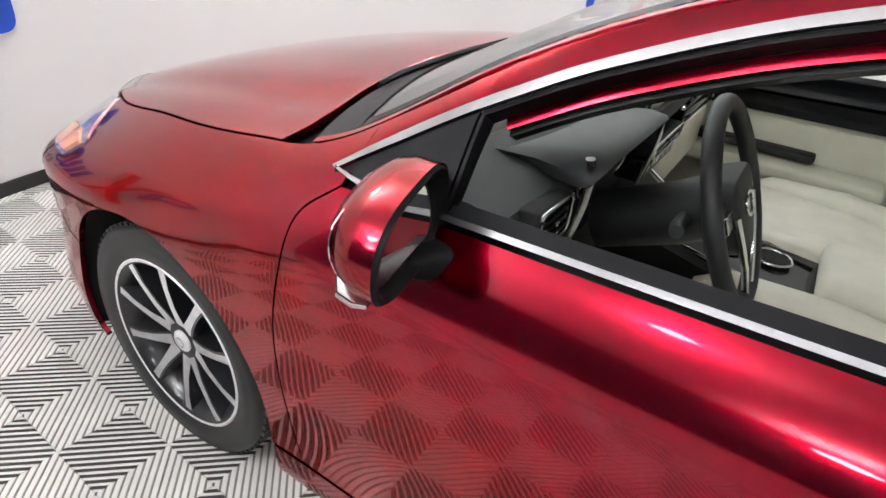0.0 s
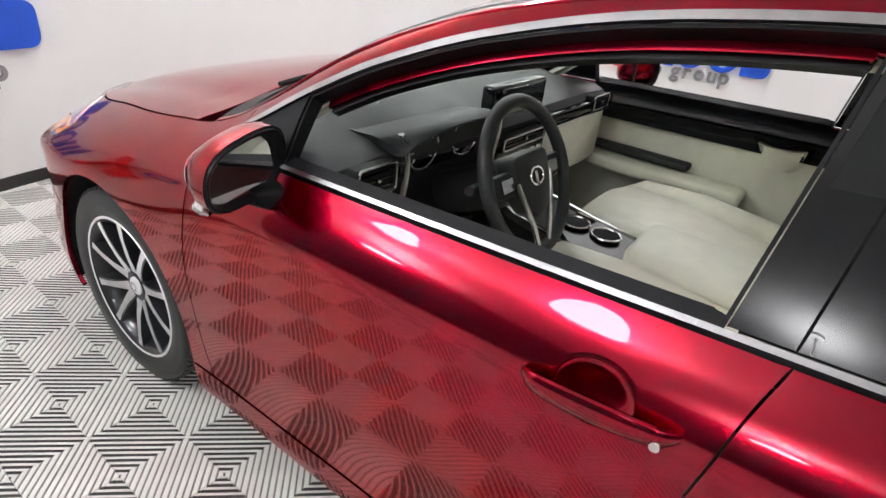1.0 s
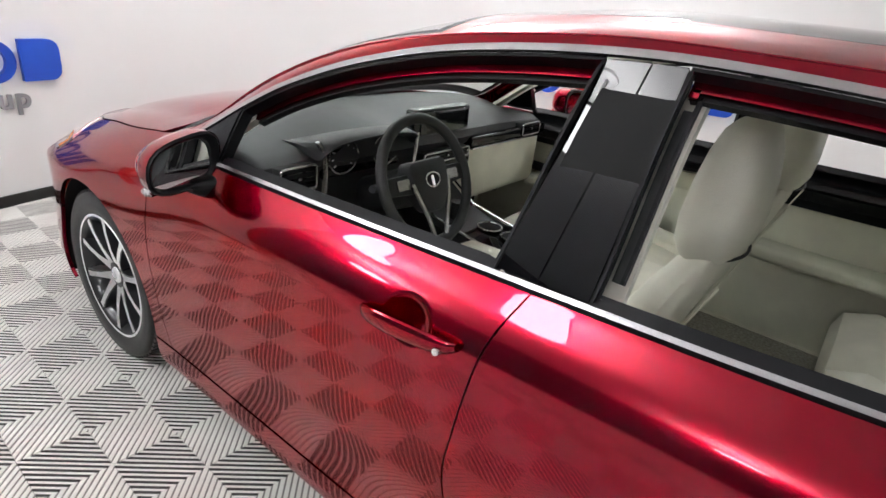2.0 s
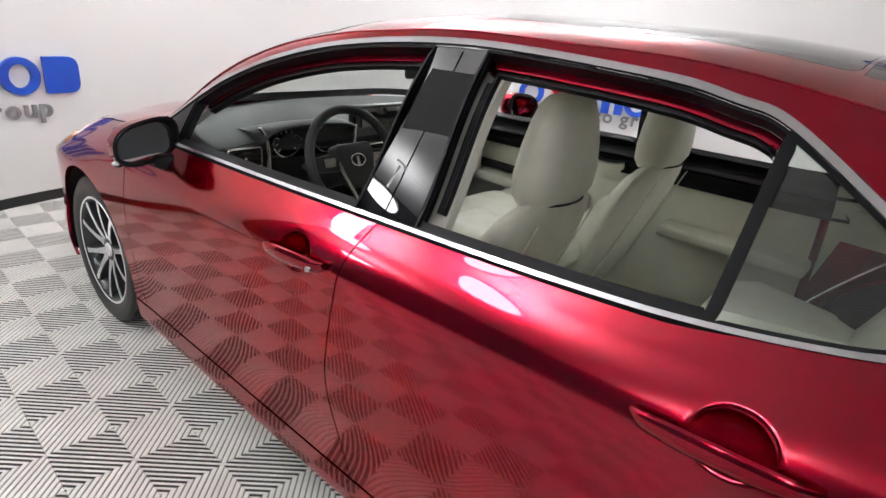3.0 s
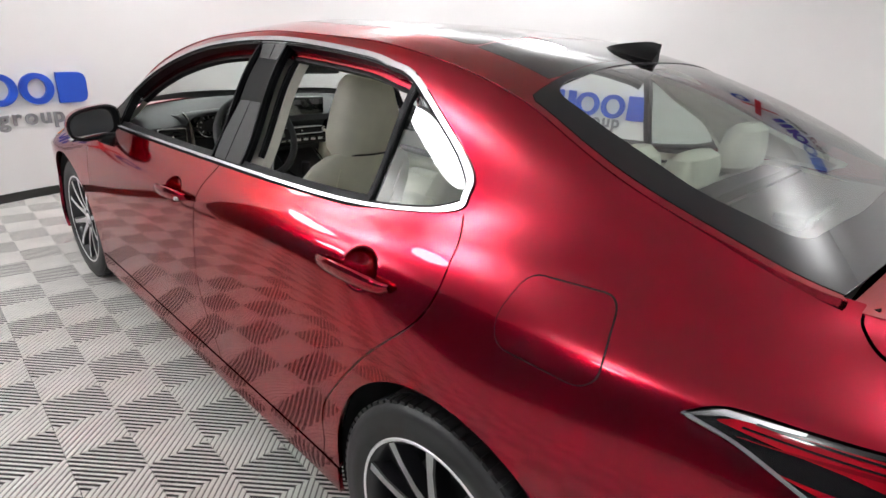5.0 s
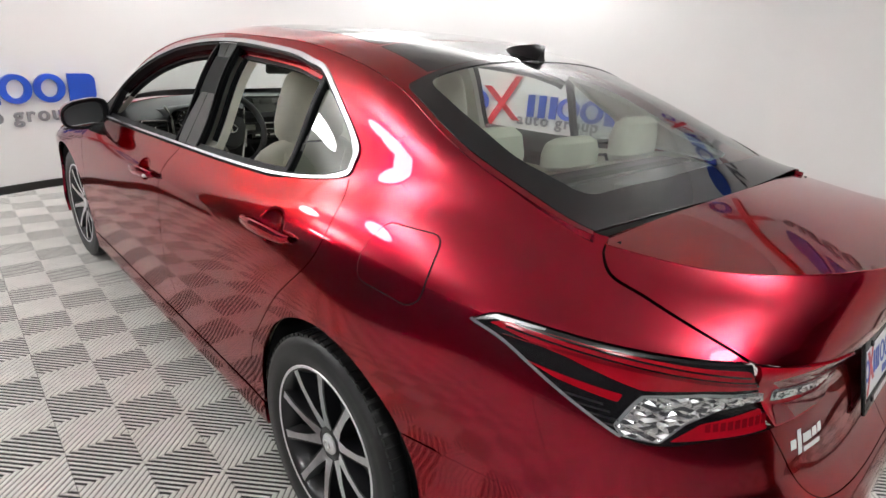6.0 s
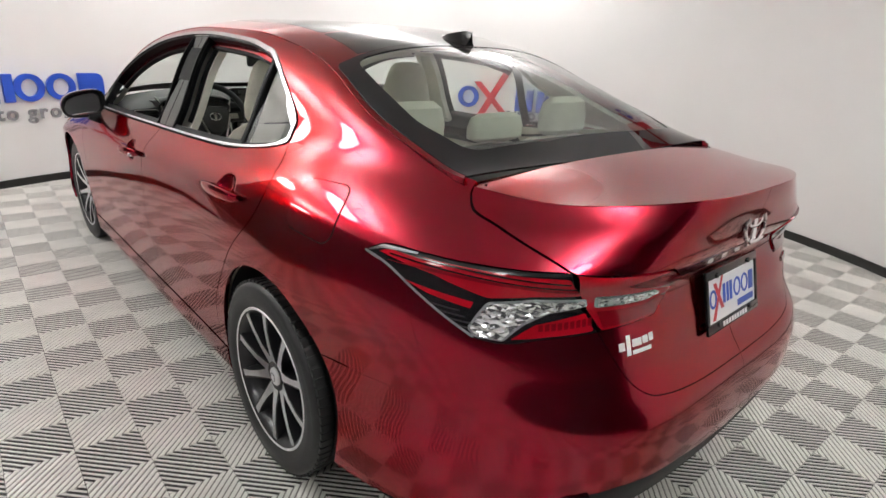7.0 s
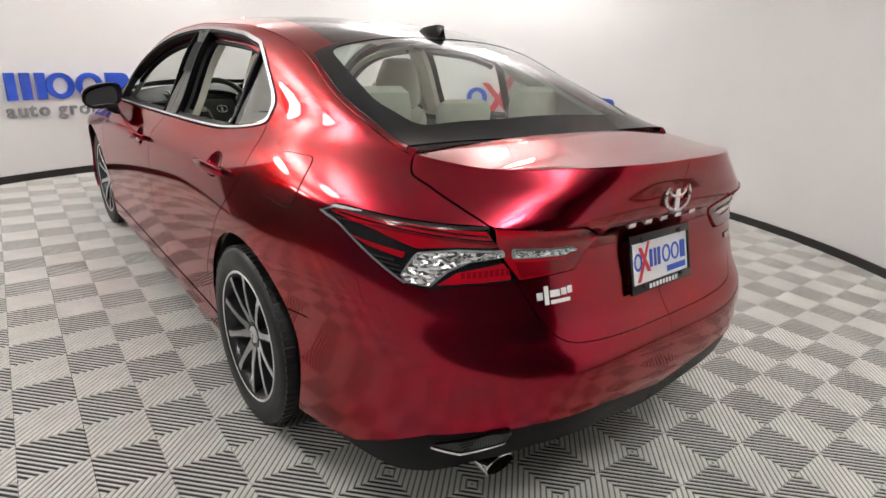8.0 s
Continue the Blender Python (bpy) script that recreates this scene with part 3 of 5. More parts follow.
def lamp(x, y, k, label, group):
    ob = tagged(new("ceiling_lamp"), label, "lamp", group)
    ob.location = (x, y, HIGH)
    lathe("canopy", [(0.0, -0.03), (0.05, -0.028), (0.06, -0.02), (0.06, 0.0)], WHITE, ob, Matrix(), n=24)
    tube("stem", [(0, 0, -0.02), (0, 0, -0.2), (0, 0, -0.42)], 0.012, WHITE, ob, n=10)
    lathe("diffuser", [(k * r, h - 0.42) for r, h in ((0.0, -0.062), (0.09, -0.06), (0.16, -0.052), (0.21, -0.04), (0.23, -0.02), (0.23, -0.008))], LAMP, ob, Matrix(), label="glowing white opal diffuser")
    lathe("housing", [(k * r, h - 0.42) for r, h in ((0.23, -0.012), (0.236, -0.012), (0.236, 0.012), (0.215, 0.012))], WHITE, ob, Matrix())
    # glowing disc added on top of the lamp as ceiling fill
    lathe("fill_disc", [(k * r, h - 0.42) for r, h in ((0.215, 0.004), (0.12, 0.008), (0.02, 0.01))], CEILING_FILL, ob, Matrix(), label="added white fill glow that brightens the ceiling")
    return ob


for spots, size, label, group in ((LAMPS, 1.0, "round white opal lamp hung under the ceiling", "ceiling lamps"), (WALL_FILL_LAMPS, 0.88, "small round white fill lamp, added unseen to brighten the walls", "small ceiling lamps")):
    first_lamp = lamp(*spots[0], size, label, group)
    for x, y in spots[1:]:
        copy_thing(first_lamp, pose(x, y, HIGH))


# ---- the signs on the wall ----
def wall_frame(deg, z, out=0.0):
    """A frame on the wall: x along the wall to the viewer's right, y up, z out of the wall."""
    p = wall_at(deg, -out, z)
    n = Vector((-math.cos(radians(deg)), -math.sin(radians(deg)), 0))
    x = Vector((0, 0, 1)).cross(n)
    return Matrix(((x.x, 0, n.x, p.x), (x.y, 0, n.y, p.y), (x.z, 1, n.z, p.z), (0, 0, 0, 1)))


def ring_shape(name, cx, cy, rx, ry, t, depth, mat, parent, m):
    bm = bmesh.new()
    n = 36
    rows = []
    for rr, z in ((1, 0), (1, depth), (0, depth), (0, 0)):
        rows.append([bm.verts.new(m @ Vector((cx + (rx - t * (1 - rr)) * math.cos(2 * math.pi * i / n), cy + (ry - t * 0.8 * (1 - rr)) * math.sin(2 * math.pi * i / n), z))) for i in range(n)])
    for a, b in zip(rows, rows[1:] + rows[:1]):
        for i in range(n):
            bm.faces.new((a[i], a[(i + 1) % n], b[(i + 1) % n], b[i]))
    bmesh.ops.recalc_face_normals(bm, faces=bm.faces)
    return part(name, bm, mat, parent)


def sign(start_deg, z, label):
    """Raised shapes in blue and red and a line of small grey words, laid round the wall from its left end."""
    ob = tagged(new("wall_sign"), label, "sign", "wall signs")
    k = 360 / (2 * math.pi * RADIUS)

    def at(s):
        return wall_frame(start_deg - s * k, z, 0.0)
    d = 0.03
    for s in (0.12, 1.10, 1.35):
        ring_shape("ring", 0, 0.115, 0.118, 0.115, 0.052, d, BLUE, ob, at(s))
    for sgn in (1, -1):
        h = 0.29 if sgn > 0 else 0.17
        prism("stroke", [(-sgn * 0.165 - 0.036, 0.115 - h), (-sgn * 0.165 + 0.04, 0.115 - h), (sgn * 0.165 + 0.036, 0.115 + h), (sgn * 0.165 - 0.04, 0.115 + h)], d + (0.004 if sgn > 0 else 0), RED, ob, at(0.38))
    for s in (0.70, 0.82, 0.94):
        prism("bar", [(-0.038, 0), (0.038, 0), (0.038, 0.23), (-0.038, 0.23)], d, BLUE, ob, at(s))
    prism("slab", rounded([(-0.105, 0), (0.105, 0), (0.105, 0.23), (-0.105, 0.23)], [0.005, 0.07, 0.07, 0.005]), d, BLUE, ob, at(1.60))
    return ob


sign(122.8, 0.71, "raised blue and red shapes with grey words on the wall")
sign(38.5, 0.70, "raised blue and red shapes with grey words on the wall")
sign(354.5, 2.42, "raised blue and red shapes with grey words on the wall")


def words(text, deg, z, size, parent_label):
    """Small raised words, letter by letter along the wall."""
    ob = tagged(new("wall_words"), parent_label, "sign", "wall words")
    k = 360 / (2 * math.pi * RADIUS)
    s = 0.0
    for ch in text:
        if ch == " ":
            s += size * 0.35
            continue
        cu = bpy.data.curves.new("letter", "FONT")
        cu.body, cu.size, cu.extrude, cu.align_x, cu.resolution_u, cu.offset = ch, size, 0.008, "LEFT", 4, 0.004
        tmp = bpy.data.objects.new("letter", cu)
        scene.collection.objects.link(tmp)
        bpy.context.view_layer.update()
        me = bpy.data.meshes.new_from_object(tmp.evaluated_get(bpy.context.evaluated_depsgraph_get()))
        w = max(v.co.x for v in me.vertices) if len(me.vertices) else 0
        bpy.data.objects.remove(tmp)
        me.transform(wall_frame(deg - (s + w / 2) * k, z, 0.009) @ Matrix.Translation((-w / 2, 0, 0)))
        me.materials.clear()
        me.materials.append(GREY)
        o = new("letter", me)
        o.parent = ob
        s += w + size * 0.10
    return ob


words("auto group", 112.9, 0.565, 0.165, "raised grey words auto group on the white wall")
words("auto group", 29.8, 0.615, 0.165, "raised grey words auto group on the white wall")
words("auto group", 344.6, 2.27, 0.165, "raised grey words auto group on the white wall")


# ---- the car ----
car = tagged(new("car"), "dark red four-door saloon with all windows lowered and beige seats", "car")


def arch(y, r, a0=0, a1=180, n=24):
    return [(y + r * math.cos(radians(a0 + (a1 - a0) * i / n)), 0.335 + r * math.sin(radians(a0 + (a1 - a0) * i / n))) for i in range(n + 1)]


WF, WB, RA = 1.404, -1.402, 0.374
SILL = 0.26
door_f = curve_through([(0.86, 0.944), (0.92, 0.89), (0.936, 0.814), (0.968, 0.61), (0.952, 0.362), (0.93, SILL)])
door_m = curve_through([(-0.292, 0.978), (-0.26, 0.882), (-0.224, 0.67), (-0.216, 0.53), (-0.276, 0.31), (-0.29, SILL)])
door_r = curve_through([(-1.296, 1.070), (-1.332, 0.994), (-1.32, 0.87), (-1.144, 0.686), (-0.972, 0.458), (-0.956, 0.318), (-0.945, SILL)])
belt_f = [(y, float(BELT_Z(y)) + 0.002) for y in np.linspace(0.86, -0.292, 24)]
belt_r = [(y, float(BELT_Z(y)) + 0.002 + 0.016 * min(1.0, max(0.0, (-0.95 - y) / 0.3))) for y in np.linspace(-0.292, -1.292, 24)]
KW = dict(flip=True, step=0.03)

front_door, front_door_2 = both("front_door", belt_f[1:-1][::-1] + list(door_f) + list(door_m)[::-1], shell, PAINT, car, fine=DENTS[:1], **KW)
rear_door, rear_door_2 = both("rear_door", belt_r[1:-1][::-1] + list(door_m) + list(door_r)[::-1], shell, PAINT, car, fine=DENTS[1:], **KW)
# fender
u_f = np.linspace(0.86, 1.90, 30)
edge_f = [(u, z) for u, z in zip(u_f, np.where(u_f < 1.0, RAIL_Z(u_f) - 0.002, meet(u_f, HOOD, 0.8)))]
fender = edge_f + [(1.93, 0.72), (1.90, 0.62), (1.80, 0.52)] + [p for p in arch(WF, RA, 28, 180)] + [(WF - RA, 0.26), (0.93, 0.26)] + list(door_f)[::-1]
both("front_fender", fender, shell, PAINT, car, **KW)
# rocker
both("side_skirt", [(WF - RA - 0.004, 0.262), (WB + RA + 0.004, 0.262), (WB + RA + 0.004, 0.165), (WF - RA - 0.004, 0.165)], shell, PAINT, car, proud=0.003, **KW)
# front bumper with the nose
nose_end = YF + LF
bumper = [(1.80, 0.515), (1.90, 0.615), (1.935, 0.72), (2.35, 0.70), (nose_end, 0.70), (nose_end, 0.17), (2.0, 0.17), (WF + 0.33, 0.20)] + [(p[0], p[1]) for p in arch(WF, RA, -18, 28, 10)]
both("front_bumper", bumper, shell, PAINT, car, **KW)
both("headlamp", [(1.905, float(edge_f[-1][1]) - 0.002), (1.82, 0.800), (1.735, 0.774), (1.79, 0.726), (1.945, 0.708), (2.35, 0.700), (2.45, 0.73), (2.2, 0.775)], shell, CLEAR_LENS, car, proud=0.004, **KW)
both("side_marker", [(1.758, 0.766), (1.80, 0.732), (1.93, 0.714), (1.96, 0.746), (1.86, 0.768)], shell, AMBER, car, proud=0.008, **KW)

# rear: quarter panel, boot lid, bumper, lamps
q = [(-1.856, 0.906), (-1.90, 0.935), (-2.0, 0.941), (-2.076, 0.944), (-2.265, 0.955)]
END = YR - LR
lamp_top = curve_through(q)
lamp_low_in = curve_through([(-2.378, 0.814), (-2.28, 0.806), (-2.20, 0.788), (-2.146, 0.79)])
lamp_low_out = curve_through([(-2.146, 0.79), (-2.032, 0.85), (-1.94, 0.89), (-1.856, 0.906)])
tail_outer = list(lamp_top)[:-1] + [(-2.268, 0.955), (-2.325, 0.89)] + list(lamp_low_in)[:-1] + list(lamp_low_out)[:-1]
tail_inner = rounded([(-2.276, 0.953), (-2.512, 0.946), (-2.608, 0.904), (-2.54, 0.822), (-2.385, 0.815), (-2.332, 0.89)], [0.004, 0.03, 0.02, 0.02, 0.004, 0.01])
lid_edge = curve_through([(-1.985, 1.08), (-1.992, 1.059), (-2.024, 1.034), (-2.088, 1.017), (-2.162, 0.994), (-2.226, 0.972), (-2.268, 0.955)])
lid_low = curve_through([(-2.378, 0.814), (-2.424, 0.722), (-2.468, 0.662), (-2.536, 0.642), (-2.70, 0.632), (END, 0.63)])
RAIL = [(y, float(RAIL_Z(y)) - 0.002) for y in np.linspace(0.99, -1.985, 90)]
DLO = curve_through([(0.90, 0.958), (0.83, 1.008), (0.73, 1.074), (0.64, 1.127), (0.507, 1.196), (0.30, 1.276), (0.022, 1.343), (-0.344, 1.379), (-0.761, 1.368), (-0.915, 1.347), (-1.001, 1.325), (-1.147, 1.240), (-1.275, 1.152), (-1.292, 1.103), (-1.277, 1.066), (-1.137, 1.033), (-0.939, 1.007), (-0.674, 0.994), (-0.312, 0.984), (0.064, 0.972), (0.548, 0.958), (0.80, 0.950)], 14)
DLO = np.array(DLO)
dlo_upper = [tuple(p) for p in DLO[:196]]
# the side's outer panel: roof rail, C-pillar and rear wing in one
lid_start = [(-1.988, 1.088)]
quarter = RAIL + lid_start + list(lid_edge)[1:-1] + list(lamp_top)[::-1] + list(lamp_low_out)[::-1][1:14] + [(-2.04, 0.71), (-1.97, 0.615), (-1.93, 0.592), (-1.70, 0.562)] + arch(WB, RA, 143, 0) + [(WB + RA, 0.262), (-0.95, 0.262)] + list(door_r)[::-1][1:-1] + dlo_upper[::-1]
both("rear_wing", quarter, shell, PAINT, car, **KW)
fuel = rounded([(-1.515, 1.012), (-1.69, 1.02), (-1.72, 0.90), (-1.69, 0.876), (-1.51, 0.882), (-1.49, 0.93)], 0.03)
skin("fuel_flap", fuel, shell, PAINT, car, proud=0.0022, lip=0.006, gap=0.0, **KW)
skin("fuel_flap_seam", shrink(dense(fuel if area(fuel) > 0 else fuel[::-1], 0.02), -0.0028), shell, DARK, car, proud=0.0007, lip=0.0, gap=0.0, **KW)
u_line = np.linspace(-1.988, END, 60)
lid_top = [(u, z - 0.0005) for u, z in zip(u_line, meet(u_line, DECK, 1.09))]


both("boot_face", lid_top[1:] + list(lid_low)[::-1] + [(-2.385, 0.815), (-2.54, 0.822), (-2.608, 0.904), (-2.512, 0.946), (-2.276, 0.953)] + list(lid_edge)[::-1][1:-1], shell, PAINT, car, gap=0.0015, **KW)
edge_xy = shell(np.array([u for u, z in lid_top]), np.array([z for u, z in lid_top]))
left = [(p[0], p[1]) for p in edge_xy]
base = [(x, -1.986 - 0.035 * (1 - (x / 0.625) ** 2)) for x in np.linspace(-0.62, 0.62, 30)]
both("boot_seal", [(u, z + 0.02) for u, z in lid_low] + [(u, z - 0.03) for u, z in list(lid_low)[::-1]], shell, DARK, car, proud=-0.016, gap=0.0, lip=0.0, **KW)
both("boot_seal", [(u - 0.02, z + 0.012) for u, z in lid_edge] + [(u + 0.02, z - 0.012) for u, z in list(lid_edge)[::-1]], shell, DARK, car, proud=-0.016, gap=0.0, lip=0.0, **KW)
skin("boot_lid", left + [(-x, y) for x, y in left[::-1][1:]] + base[::-1], DECK, PAINT, car, gap=0.0, lip=0.004)
both("tail_lamp", tail_outer, shell, SMOKE_LENS, car, proud=0.004, **KW)
both("reversing_lamp", tail_inner, shell, RED_LENS, car, proud=0.004, **KW)
VALANCE_TOP = [(END, 0.392), (-2.80, 0.412), (-2.60, 0.444), (-2.39, 0.449), (-2.263, 0.426), (-2.179, 0.388), (-2.09, 0.318), (-2.016, 0.268), (-1.90, 0.24)]
bumper_r = list(lid_low)[1:] + [*VALANCE_TOP, (WB - 0.37, 0.222)] + arch(WB, RA, 197, 143, 12) + [(-1.70, 0.56), (-1.93, 0.588), (-1.97, 0.61), (-2.04, 0.705)] + [p for p in list(lamp_low_out)[::-1][13:]] + list(lamp_low_in)[::-1][1:]
both("rear_bumper", bumper_r, shell, PAINT, car, gap=0.0008, lip=0.006, **KW)
seam_line = [p for p in list(lamp_low_out)[::-1][11:14]] + [(-2.04, 0.71), (-1.97, 0.615), (-1.93, 0.592), (-1.80, 0.574)]
both("bumper_joint", [(u - 0.012, z - 0.004) for u, z in seam_line] + [(u + 0.012, z + 0.004) for u, z in seam_line[::-1]], shell, PAINT, car, proud=-0.0006, gap=0.0, lip=0.0, **KW)
both("rear_valance", VALANCE_TOP + [(-2.0, 0.236), (-2.13, 0.226), (-2.205, 0.255), (-2.30, 0.325), (-2.417, 0.36), (-2.643, 0.344), (-2.80, 0.32), (END, 0.305)], shell, BLACK, car, proud=-0.004, **KW)

# bright trim round the side windows
outline = DLO if area(DLO) > 0 else DLO[::-1]
slim, wide = shrink(outline, 0.008), shrink(outline, 0.0235)
rise = np.clip((outline[:, 1] - BELT_Z(outline[:, 0]) - 0.03) / 0.06, 0, 1)
broad = 0.27 * rise + 0.50 * np.exp(-((outline[:, 0] + 1.285) / 0.05) ** 2)
inner = slim + (wide - slim) * np.clip(broad, 0, 1)[:, None]
both("window_trim", DLO, shell, SATIN, car, holes=[inner], proud=0.005, gap=0.0, lip=0.01, step=0.02, edge=0.012, flip=True)


def clip(poly, lo, hi):
    """The part of a polygon between two slanted lines y = a + b (z - 1)."""
    p = np.asarray(poly, float)
    for (a, b), sgn in ((lo, 1), (hi, -1)):
        d = sgn * (p[:, 0] - a - b * (p[:, 1] - 1.0))
        out = []
        for i in range(len(p)):
            j = (i + 1) % len(p)
            if d[i] >= 0:
                out.append(p[i])
            if d[i] * d[j] < 0:
                out.append(p[i] + (p[j] - p[i]) * d[i] / (d[i] - d[j]))
        p = np.array(out)
    return p


both("pillar_cover", clip(inner, (-0.290, -0.12), (-0.205, -0.14)), pane_side, GLOSS_BLACK, car, proud=-0.007, step=0.03, flip=True)
both("pillar_cover", clip(inner, (-0.388, -0.02), (-0.290, -0.12)), pane_side, GLOSS_BLACK, car, proud=-0.007, step=0.03, flip=True)
both("pillar_back", clip(inner, (-0.40, -0.02), (-0.22, -0.14)), shell, DARK, car, proud=-0.016, step=0.05, flip=True, lip=0.0)
win_f = clip(inner, (-0.205, -0.14), (0.67, 0.0))
win_r = clip(inner, (-0.992, -0.04), (-0.390, -0.02))
win_q = clip(inner, (-2.0, 0.0), (-1.001, -0.04))
both("mirror_sail", clip(inner, (0.67, 0.0), (2.0, 0.0)), shell, BLACK, car, proud=0.0, step=0.03, flip=True)
for w, cut in ((win_f, 0.70), (win_r, -0.95)):
    w = w if area(w) > 0 else w[::-1]
    w = dense(w, 0.015)
    a, b, c = shrink(w, 0.006), shrink(w, 0.022), shrink(w, 0.020)
    e = shrink(w, 0.029)
    both("window_seal", w, shell, BLACK, car, holes=[a], proud=-0.004, gap=0.0, lip=0.03, step=0.02, flip=True)
    upper = (w[:, 1] > BELT_Z(w[:, 0]) + 0.05) & (w[:, 0] < 0.655) & ((w[:, 0] > -0.95) | (w[:, 1] > 1.29)) & ~((w[:, 0] > -0.30) & (w[:, 0] < -0.19) & (w[:, 1] < 1.335))
    start = int(np.argmax(upper & ~np.roll(upper, 1)))
    idx = [(start + i) % len(w) for i in range(len(w)) if upper[(start + i) % len(w)]]
    post = [i for i in idx if -0.45 < w[i, 0] < -0.3 and w[i, 1] < 1.33]
    if cut < 0 and post:
        both("door_post", [tuple(a[i]) for i in post] + [tuple(b[i]) for i in post[::-1]], shell, SOFT_BLACK, car, proud=-0.048, gap=0.0, lip=0.02, step=0.02, flip=True)
    run = [i for i in idx if not (cut < 0 and i in post)]
    band = [tuple(a[i]) for i in run] + [tuple(b[i]) for i in run[::-1]]
    for far in (False, True):
        skin("door_frame", band, shell, PAINT, car, proud=-0.032, gap=0.0, lip=0.008, step=0.02, flip=True, mirror=far)
        skin("frame_lining", band, shell, BLACK, car, proud=-0.043, gap=0.0, lip=0.0, step=0.03, flip=True, mirror=far)
    both("glass_channel", [tuple(b[i]) for i in idx] + [tuple(e[i]) for i in idx[::-1]], shell, BLACK, car, proud=-0.042, gap=0.0, lip=0.02, step=0.02, flip=True)
    both("belt_seal", [tuple(a[i]) for i in range(len(w)) if w[i, 1] < BELT_Z(w[i, 0]) + 0.04] + [tuple(c[i]) for i in range(len(w)) if w[i, 1] < BELT_Z(w[i, 0]) + 0.04][::-1], shell, BLACK, car, proud=-0.012, gap=0.0, lip=0.03, step=0.02, flip=True)
both("quarter_light", win_q, pane_side, QUARTER, car, proud=-0.006, gap=0.0, lip=0.0, step=0.04, flip=True)
wq = win_q if area(win_q) > 0 else win_q[::-1]
both("window_seal", wq, shell, BLACK, car, holes=[shrink(dense(wq, 0.02), 0.007)], proud=-0.002, gap=0.0, lip=0.01, step=0.02, flip=True)
both("divider_bar", clip(inner, (-1.004, -0.04), (-0.989, -0.04)), shell, BLACK, car, proud=0.0, gap=0.0, lip=0.015, step=0.02, flip=True)

# bonnet, windscreen, roof, rear window
u_hood = np.linspace(0.90, 2.30, 60)
z_hood = meet(u_hood, HOOD, 0.8)
h_edge = shell(u_hood, z_hood)
keep = h_edge[:, 1] > 1.045
hood_l = [(p[0] + 0.001, p[1]) for p in h_edge[keep]]
hx, hy = hood_l[-1]
hood_nose = [(x, hy + 0.10 * (1 - (abs(x) / abs(hx)) ** 2.2)) for x in np.linspace(hx, -hx, 20)][1:-1]
cowl = [(x, 1.045 + 0.075 * (1 - (x / 0.77) ** 2)) for x in np.linspace(0.77, -0.77, 24)]
skin("bonnet", hood_l + hood_nose + [(-x, y) for x, y in hood_l[::-1]] + cowl[1:-1], HOOD, PAINT, car, step=0.035)
skin("cowl_panel", [(x, 0.92 + 0.075 * (1 - (x / 0.77) ** 2)) for x in np.linspace(0.77, -0.77, 24)] + [(x, 1.065 + 0.075 * (1 - (x / 0.77) ** 2)) for x in np.linspace(-0.77, 0.77, 24)], HOOD, BLACK, car, proud=-0.022, step=0.04)
side_l = [(-float(RAIL_W(y)) + 0.012, y) for y in np.linspace(0.12, 0.99, 30)]
screen_base = [(x, 0.99 + 0.085 * (1 - (x / 0.775) ** 2)) for x in np.linspace(-0.775, 0.775, 24)]
header = [(x, 0.12 + 0.03 * (1 - (x / 0.6) ** 2)) for x in np.linspace(0.6, -0.6, 16)]
screen = side_l + screen_base[1:-1] + [(-x, y) for x, y in side_l[::-1]] + header[1:-1]
scr = screen if area(screen) > 0 else screen[::-1]
scr_in = shrink(dense(scr, 0.02), 0.03)
scr_in[:, 1] = np.minimum(scr_in[:, 1], 0.90 + 0.085 * (1 - (scr_in[:, 0] / 0.775) ** 2))
skin("windscreen", scr, ROOF, WINDOW, car, step=0.05, lip=0.0, proud=-0.002)
skin("windscreen_border", scr, ROOF, BLACK, car, step=0.03, lip=0.0, holes=[scr_in], proud=0.0008)
rail_l = [(-float(RAIL_W(y)) - 0.001, y) for y in np.linspace(-1.985, 0.99, 90)]
rail_in = [(-float(RAIL_W(y)) + 0.012, y) for y in np.linspace(0.99, 0.12, 30)]
glass_top = [(x, -1.30 - 0.014 * (abs(x) / 0.55) ** 4) for x in np.linspace(-0.565, 0.565, 30)]
glass_l = [(-float(RAIL_W(y)) + 0.014, y) for y in np.linspace(-1.335, -1.975, 24)]
roof_poly = rail_l + rail_in + header[::-1][1:-1] + [(-x, y) for x, y in rail_in[::-1]] + [(-x, y) for x, y in rail_l[::-1]] + [(-x, y) for x, y in glass_l[::-1]] + glass_top[::-1] + glass_l
pano = rounded([(-0.46, 0.10), (0.46, 0.10), (0.465, -1.045), (-0.465, -1.045)], 0.04)
pano_r = [(-0.465, -1.052), (-0.475, -1.18), (-0.485, -1.298)] + [p for p in glass_top if abs(p[0]) < 0.48] + [(0.485, -1.298), (0.475, -1.18), (0.465, -1.052)]
skin("roof", roof_poly, ROOF, PAINT, car, step=0.03, gap=0.0, holes=[pano, pano_r])
skin("roof_glass", pano, ROOF, GLOSS_BLACK, car, step=0.04, gap=0.003)
skin("roof_panel", pano_r, ROOF, GLOSS_BLACK, car, step=0.03, gap=0.002)
base2 = [(x, -1.98 - 0.035 * (1 - (x / 0.625) ** 2)) for x in np.linspace(-0.622, 0.622, 30)]
rglass = glass_top[::-1] + glass_l + base2 + [(-x, y) for x, y in glass_l[::-1]]
rg = rglass if area(rglass) > 0 else rglass[::-1]
rg_in = rounded([(-0.515, -1.335), (0.515, -1.335), (0.56, -1.72), (0.525, -1.89), (0.25, -1.92), (-0.25, -1.92), (-0.525, -1.89), (-0.56, -1.72)], 0.05)
